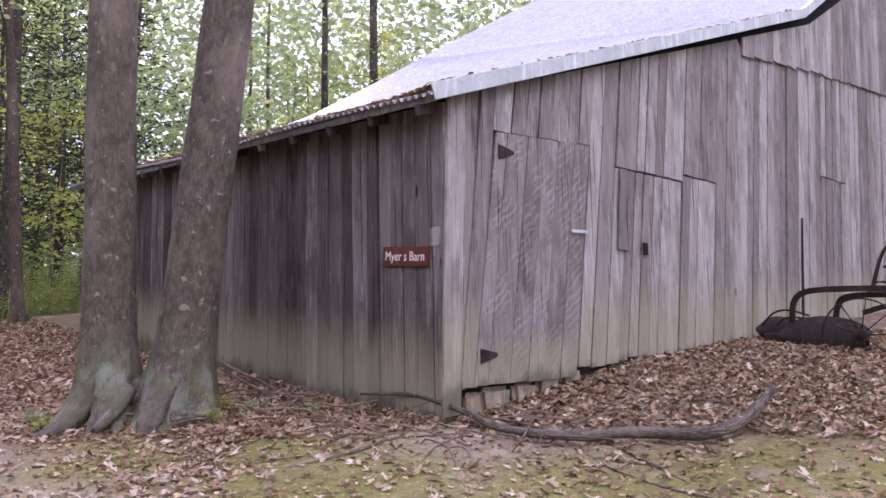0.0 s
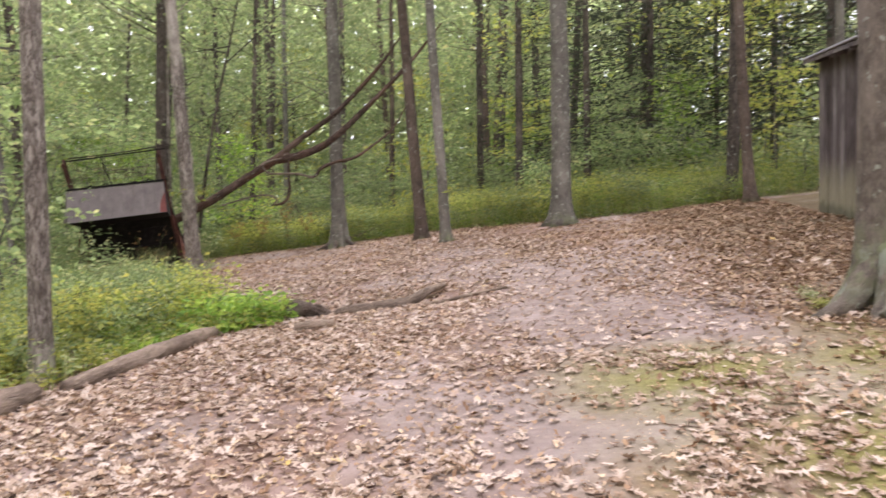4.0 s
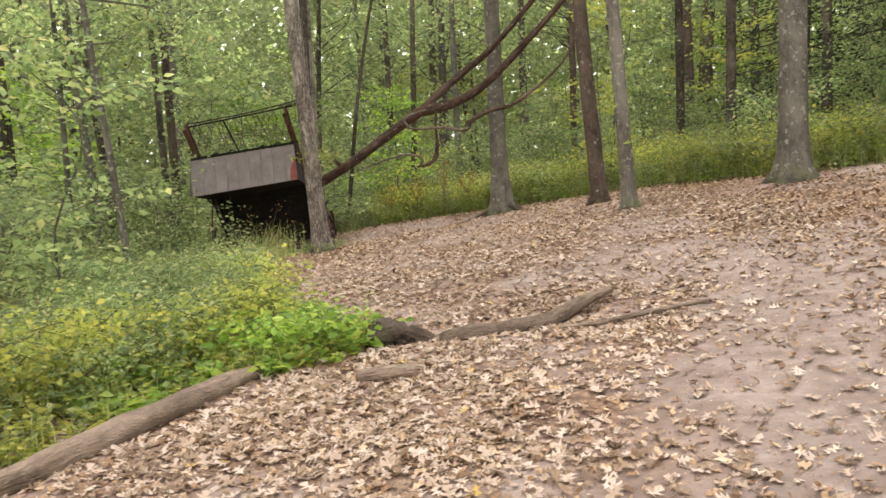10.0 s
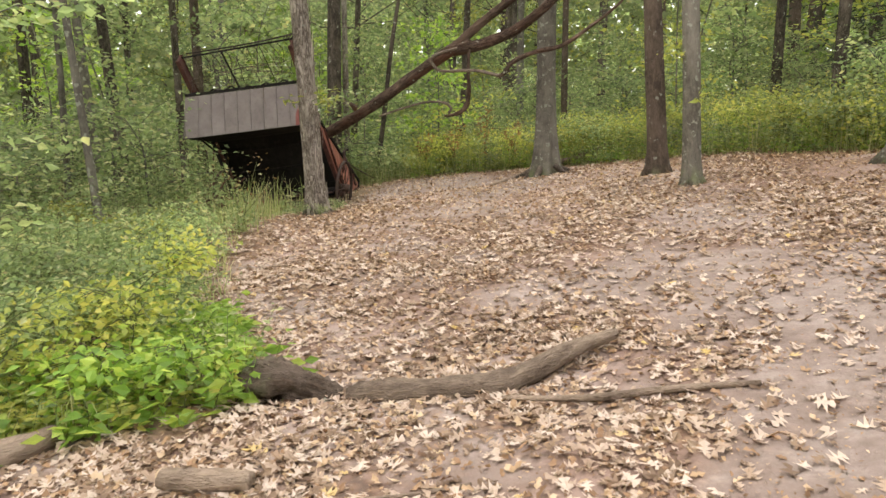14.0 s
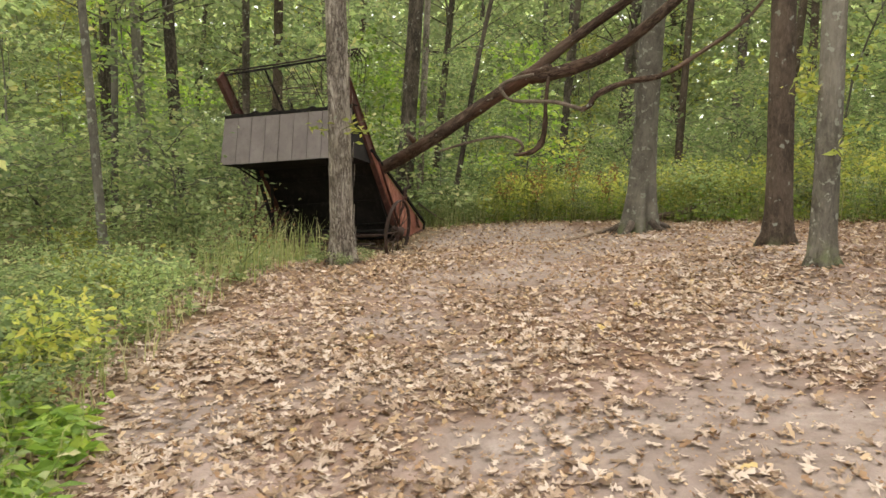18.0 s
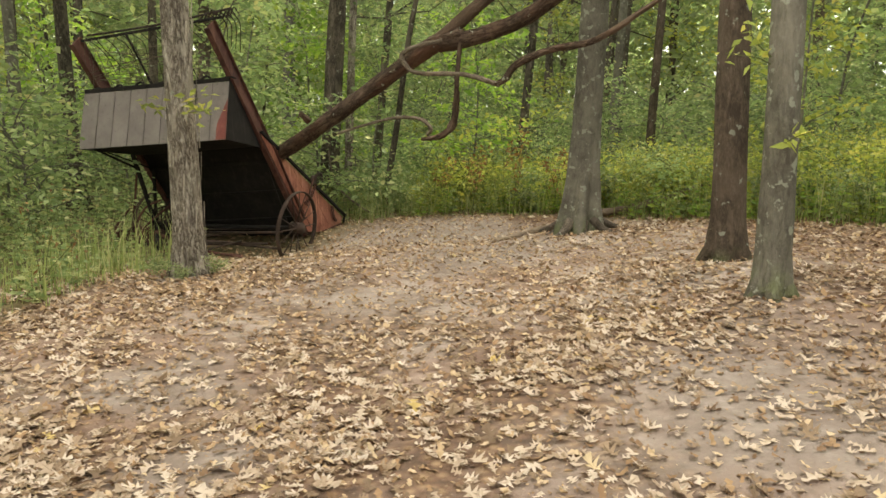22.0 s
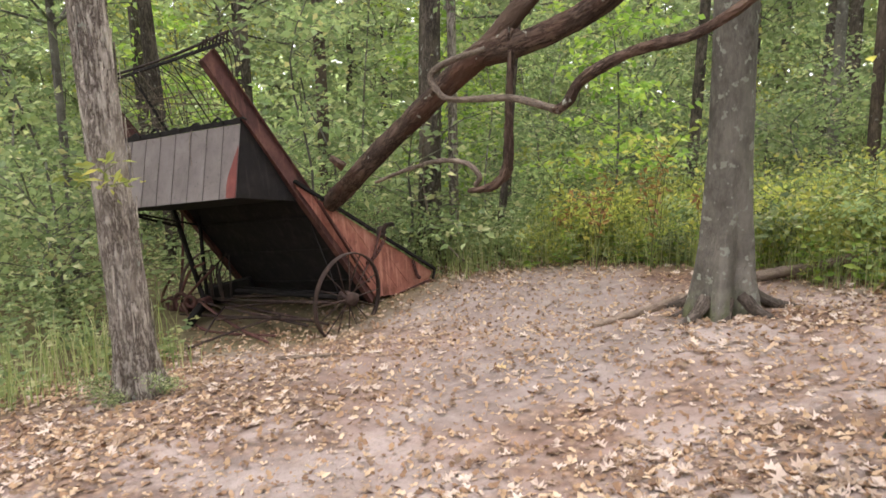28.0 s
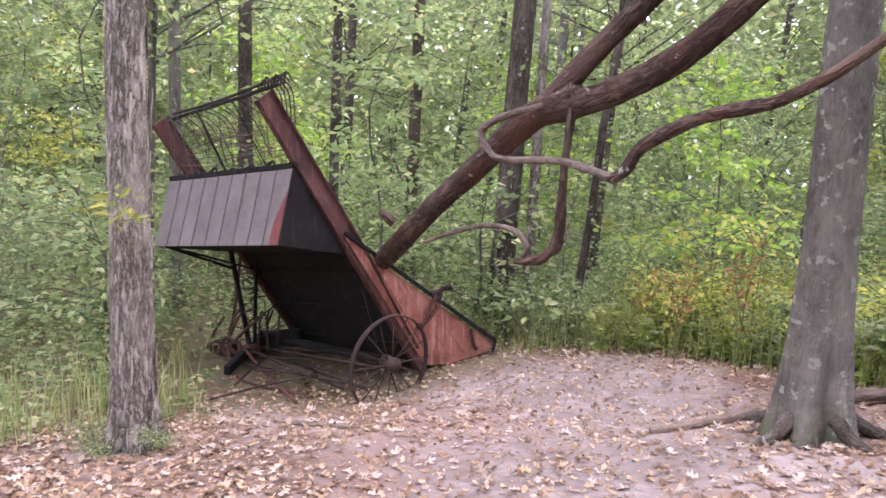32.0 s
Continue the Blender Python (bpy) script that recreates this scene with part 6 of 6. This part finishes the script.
for zone, quota in (((-4.6, -.6, 4.5, 13), 80), ((-9, 9, 11, 24), 80), ((-2.5, 9.5, 13.6, 22.5), 130)):
    count = 0
    for _ in range(2600):
        if count >= quota:
            break
        x, y = g.uniform(zone[0], zone[1]), g.uniform(zone[2], zone[3])
        e = float(edge_distance(x, y))
        if e > -.3 or e < -3.0 or (x > -1.0 and 7 < y < 9.3) or (x > 3 and y < 13.5) or (-5.8 < x < -1.5 and 12.4 < y < 19.6):
            continue
        if min((x - p) ** 2 + (y - q) ** 2 for p, q in spots) < .16:
            continue
        spots.append((x, y))
        near_log = (x + 1.3) ** 2 + (y - 8.0) ** 2 < .9
        t = copy_thing(plants[(3 if g.uniform() < .5 else 0) if near_log else int(g.choice(3, p=(.45, .35, .2))) if y < 7.8 else int(g.choice(3, p=(.65, .25, .1))) if x > -2.5 and y > 13.5 else int(g.choice(3, p=(.06, .3, .64)))], pose(x, y, float(gz(x, y)), 0, 0, g.uniform(0, 360)))
        s = g.uniform(.45, .8) if y < 8.6 else g.uniform(.55, 1.05) if y > 15 else g.uniform(.4, .75)
        t.scale = (s, s, s)
        count += 1

for x, y, s in ((-2.76, 14.55, .28), (-2.40, 14.48, .22), (-2.28, 14.85, .25)):
    t = copy_thing(plants[1], pose(x, y, float(gz(x, y)), 0, 0, 100 * s))
    t.scale = (s, s, s)

for k, (x, y, s) in enumerate(((5.0, 2.95, .3), (5.2, 2.75, .24), (4.85, 2.8, .2), (4.2, 4.35, .24), (4.05, 4.15, .18), (5.45, 2.2, .18))):
    t = copy_thing(plants[(0, 1)[k % 2]], pose(x, y, float(gz(x, y)), 0, 0, 77 * k))
    t.scale = (s, s, s * .7)

# ---- far leafy wall of the forest ----
g = np.random.default_rng(9)
n = 240000
a = np.where(g.uniform(0, 1, n) < .8, g.uniform(-.25, 3.5, n), g.uniform(3.5, 6.03, n))
d = g.uniform(27, 62, n)
X, Y = 1 + d * np.cos(a), 9 + d * np.sin(a)
Z = gz(X, Y) + 24 * g.uniform(0, 1, n)
keep = (np.sin(a * 47 + Z * .3) + np.sin(a * 113 - Z * .5) + np.sin(Z * .9 + a * 31)) > -2.3
keep &= ~((a < 1.15) & (Z > 8) & (g.uniform(0, 1, n) < .33))
C = np.stack([X, Y, Z], 1)[keep]
D = g.normal(0, 1, C.shape) * np.array([1, 1, .4])
L = g.uniform(.3, .7, len(C)) * (d[keep] / 42)
LV, LF = leaf_data(C, D, g.normal(0, 1, C.shape) + np.array([0, 0, .35]), L, L * .7)
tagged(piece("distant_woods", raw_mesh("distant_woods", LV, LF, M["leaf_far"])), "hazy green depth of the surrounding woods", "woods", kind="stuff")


n = 70000
a = g.uniform(-.25, 3.6, n)
d = g.uniform(62, 105, n)
Z = 34 * g.uniform(0, 1, n)
open_sky = (a < 1.0) & (Z > 9) & (g.uniform(0, 1, n) < .8)
C = np.stack([1 + d * np.cos(a), 9 + d * np.sin(a), gz(1 + d * np.cos(a), 9 + d * np.sin(a)) + Z], 1)[~open_sky]
L = g.uniform(.9, 1.9, len(C))
LV, LF = leaf_data(C, g.normal(0, 1, C.shape) * [1, 1, .5], g.normal(0, 1, C.shape), L, L * .75)
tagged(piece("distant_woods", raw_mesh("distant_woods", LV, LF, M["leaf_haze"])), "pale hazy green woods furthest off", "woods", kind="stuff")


# ---- weeds and grass outside the clearing ----
def scatter(count, seed, dmin, dmax, near_bias=1.0, box=(-16, 16, -3, 34)):
    g = np.random.default_rng(seed)
    x, y = g.uniform(box[0], box[1], count * 6), g.uniform(box[2], box[3], count * 6)
    e = -edge_distance(x, y)
    p = np.exp(-np.clip(e - dmin, 0, None) * near_bias)
    barn = (x > 3) & (y < 13.2)
    ok = (e > dmin) & (e < dmax) & (g.uniform(0, 1, len(x)) < p) & ~barn & ~((x > -5.3) & (x < -2.6) & (y > 15.6) & (y < 19.3))
    return x[ok][:count], y[ok][:count], g


def weeds(name, mat, count, seed, height, leaves, size, dmin=.05, dmax=14, bias=.12, label="", droop=.3, box=(-16, 16, -3, 34)):
    x, y, g = scatter(count, seed, dmin, dmax, bias, box)
    n = len(x)
    h = height * g.uniform(.5, 1.35, n) * np.clip(.55 + .5 * -edge_distance(x, y), .5, 1)
    h = h * np.where((x > -5.5) & (x < -.5) & (y > 3) & (y < 15.6), .68 + .38 * np.sin(2.6 * x + 1.1 * y) * np.sin(2.1 * y - .8 * x + 2), 1)
    tip = np.stack([x + g.normal(0, .12, n), y + g.normal(0, .12, n), gz(x, y) + h], 1)
    foot = np.stack([x, y, gz(x, y)], 1)
    u = np.linspace(.12, 1, leaves)[None, :, None] * np.ones((n, 1, 1))
    C = foot[:, None] + (tip - foot)[:, None] * u
    C = C + g.normal(0, .02, C.shape)
    a = np.arange(leaves)[None] * 2.4 + g.uniform(0, 6.28, (n, 1))
    D = np.stack([np.cos(a), np.sin(a), np.full(a.shape, .35) - droop * g.uniform(0, 1.5, a.shape)], -1)
    N = np.array([0, 0, .8]) + g.normal(0, .85, D.shape)
    L = size * g.uniform(.6, 1.35, (n, leaves)) * (1.15 - .5 * u[..., 0])
    LV, LF = leaf_data(C.reshape(-1, 3), D.reshape(-1, 3), N.reshape(-1, 3), L.ravel(), L.ravel() * .5)
    s = .004
    S = np.stack([foot + [s, 0, 0], foot - [s, 0, 0], tip - [s * .4, 0, 0], tip + [s * .4, 0, 0]], 1).reshape(-1, 3)
    SF = np.arange(len(S)).reshape(-1, 4)
    ob = tagged(piece(name, raw_mesh(name, LV, LF, M[mat])), label, "plants", kind="stuff")
    piece("stems", raw_mesh("stems", S, SF, M["stem"]), ob)
    return ob


def grasses(name, count, seed, height, box, label, dmin=-.1, dmax=9, bias=.35):
    x, y, g = scatter(count, seed, dmin, dmax, bias, box)
    n = len(x)
    foot = np.stack([x, y, gz(x, y)], 1)
    h = height * g.uniform(.4, 1.3, n)
    bend = g.normal(0, .3, (n, 2)) * h[:, None]
    mid = foot + np.stack([bend[:, 0] * .3, bend[:, 1] * .3, h * .6], 1)
    tip = foot + np.stack([bend[:, 0], bend[:, 1], h * .95], 1)
    w = np.stack([-bend[:, 1], bend[:, 0], bend[:, 0] * 0], 1)
    w = unit(w) * .005
    V = np.stack([foot - w, foot + w, mid + w * .8, mid - w * .8, tip], 1).reshape(-1, 3)
    k = np.arange(n)[:, None] * 5
    return tagged(piece(name, raw_mesh(name, V, [k + np.array([0, 1, 2, 3]), k + np.array([3, 2, 4])], M["grass"])), label, "grass", kind="stuff")


weeds("broad_weeds", "leaf_weed", 5200, 21, .62, 13, .095, label="knee-high green and yellowing weeds round the clearing")
weeds("tall_weeds", "leaf_green", 1700, 22, 1.1, 22, .1, dmin=.5, dmax=18, bias=.06, box=(-16, -1.6, -3, 34), label="tall leafy weeds under the trees")
weeds("tall_weeds", "leaf_weed", 500, 40, .9, 20, .1, dmin=.8, dmax=16, bias=.06, box=(-1.6, 16, 13, 34), label="tall pale-green weeds under the trees")
weeds("back_weeds", "leaf_yellow", 1500, 28, .8, 18, .095, dmin=.3, dmax=5, bias=.3, box=(-2.2, 13, 13.6, 25), label="bright yellow-green tall weeds behind the trees")
weeds("fresh_weeds", "leaf_fresh", 900, 29, .65, 16, .1, dmin=.05, dmax=4.5, bias=.4, box=(-2.2, 13, 13.6, 24), label="fresh green leafy weeds behind the trees")
weeds("yellow_weeds", "leaf_yellow", 700, 23, .7, 16, .07, dmin=.0, dmax=5, bias=.5, box=(-2.4, 13, 12, 30), label="yellow-green weeds at the clearing's rim")
weeds("bright_weeds", "leaf_fresh", 190, 24, .42, 12, .14, dmin=-.1, dmax=1.0, bias=.8, box=(-2.6, -.3, 6.6, 9.6), label="bright green broad-leaved weeds by the logs")
weeds("rim_weeds", "leaf_yellow", 420, 25, .55, 16, .075, dmin=-.05, dmax=1.4, bias=.5, box=(-4, -.6, 4.5, 8.3), label="dense yellow-green weeds behind the logs")
grasses("rim_grass", 9000, 26, .3, (-16, 12, 3, 30), "long yellow-green grass at the clearing's rim")
grasses("back_grass", 9000, 27, .6, (-4, 13, 13.5, 25), "pale yellow-green grass behind the trees", dmin=0, dmax=5, bias=.25)

# ---- fallen oak leaves ----
half = [(0, 0), (.09, .16), (.36, .17), (.07, .36), (.5, .58), (.09, .62), (.27, .9), (0, 1.0)]
lobed = np.array(half + [(-px, py) for px, py in half[-2:0:-1]]) - [0, .5]
plain = np.array([(0, -.5), (.3, -.2), (.16, .02), (.3, .2), (0, .5), (-.24, .16), (-.14, -.04), (-.3, -.24)])


def fallen(name, mat, x, y, size, g, label, lift=.006, outline=None, tilt=.3):
    """Dry leaves that lie at all angles, curled along and across."""
    n = len(x)
    a = g.uniform(0, 6.283, n)
    s = size * g.uniform(.55, 1.25, n)
    px, py = outline[:, 0][None] * s[:, None], outline[:, 1][None] * s[:, None]
    curl, fold = g.uniform(-.35, .75, (n, 1)), g.uniform(-.3, .8, (n, 1))
    pz = (curl * outline[:, 1][None] ** 2 * 1.3 + fold * np.abs(outline[:, 0][None]) * .8) * s[:, None] + g.normal(0, .045, px.shape) * s[:, None]
    pz = pz + px * g.normal(0, tilt, (n, 1)) + py * g.normal(0, tilt, (n, 1))
    c, sn = np.cos(a)[:, None], np.sin(a)[:, None]
    X, Y = x[:, None] + px * c - py * sn, y[:, None] + px * sn + py * c
    Z = gz(x, y)[:, None] + lift * g.uniform(.3, 1.6, (n, 1)) + pz - pz.min(1, keepdims=True) * .9
    V = np.stack([X, Y, Z], -1).reshape(-1, 3)
    F = np.arange(len(V)).reshape(n, -1)
    return tagged(piece(name, raw_mesh(name, V, F, M[mat])), label, "leaves", kind="stuff")


def patchy(x, y, s=1.0):
    return (np.sin(1.1 * x * s + 2) * np.sin(.9 * y * s + .5) + np.sin(2.3 * x * s - 1.7 * y * s) * .6 + np.sin(3.7 * y * s + 1.1 * x * s) * .4 + np.sin(6.1 * x * s + 4.3 * y * s) * .3)


def litter(name, mat, count, seed, box, size, fn, label, outline, tilt=.3):
    g = np.random.default_rng(seed)
    m = count * 5
    x, y = g.uniform(box[0], box[1], m), g.uniform(box[2], box[3], m)
    k = g.uniform(0, 1, m) < np.clip(fn(x, y), 0, 1)
    x, y = x[k][:count], y[k][:count]
    return fallen(name, mat, x, y, size, g, label, outline=outline, tilt=tilt)


def path_cover(x, y):
    e = edge_distance(x, y)
    dense = .50 + .30 * patchy(x, y, 1.3) + .22 * np.sin(5.3 * x + 1.7 * y) * np.sin(4.4 * y - 2.1 * x)
    mossy_lawn = (np.hypot(x + .2, y + 2.4) < 6.3) & (y + 2.4 < x + .2)
    return np.where(e > -1.0, np.clip(dense, .24, 1), .10) * (1 - .97 * bare_earth(x, y)) * np.where(x > 4.3, .0, 1) * np.where(mossy_lawn, .25, 1)


def barn_cover(x, y):
    inside = ((x - 5.6) * BU[0] + (y - .75) * BU[1] > .03) & ((x - 5.6) * BN[0] + (y - .75) * BN[1] > .03)
    bank = np.where((y + 2.3 * x > 12.6) | (x > 4.2), .8 + .2 * patchy(x, y), .08)
    off = (x - 5.6) * BN[0] + (y - .75) * BN[1]
    bank = bank * np.clip((off + 3.6) / 1.7, .22, 1)
    return bank * np.where(inside, 0, 1) * np.where((np.hypot(x + .2, y + 2.4) < 6.3) & (y + 2.4 < x + .2), .16, 1)


litter("fallen_leaves", "litter", 36000, 31, (-4, 4.4, -3.5, 20.5), .082, lambda x, y: path_cover(x, y) * (1 - .85 * np.clip((y - np.where(x > 1.4, 12.8, 11)) / 3.2, 0, 1)) * np.where((x > 2.6) & (y < 4.5), .4, 1), "tan curled pin-oak leaves strewn over the path", lobed, .2)
litter("brown_leaves", "litter_red", 50000, 32, (-4.5, 6.5, -4, 20.5), .056, lambda x, y: np.maximum(path_cover(np.minimum(x, 4.2), y), np.where((edge_distance(x, y) > np.where((x < -2) & (y > 15), -2.4, -.3)) & (x < 4.3), np.where(y > 13, .3, .06), 0)), "crumpled brown leaves among the litter", plain, .3)
litter("barn_leaves", "litter_red", 44000, 33, (3.2, 13, -5, 14), .07, barn_cover, "deep russet leaf litter round the barn", plain, .3)
litter("barn_oak_leaves", "litter", 3000, 34, (2.2, 13, -5, 8), .09, lambda x, y: np.maximum(barn_cover(x, y), .3 * (x > 2)) * np.where(x > 4.3, 1, .5), "pale oak leaves on the russet litter", lobed)
crumb = np.array([(0, -.5), (.32, -.1), (.12, .5), (-.3, .1)])
litter("leaf_crumbs", "litter_red", 60000, 35, (-4, 8, -4, 20), .022, lambda x, y: np.where(edge_distance(x, y) > -.5, .9, .1), "broken leaf crumbs and bits of bark on the earth", crumb, .3)
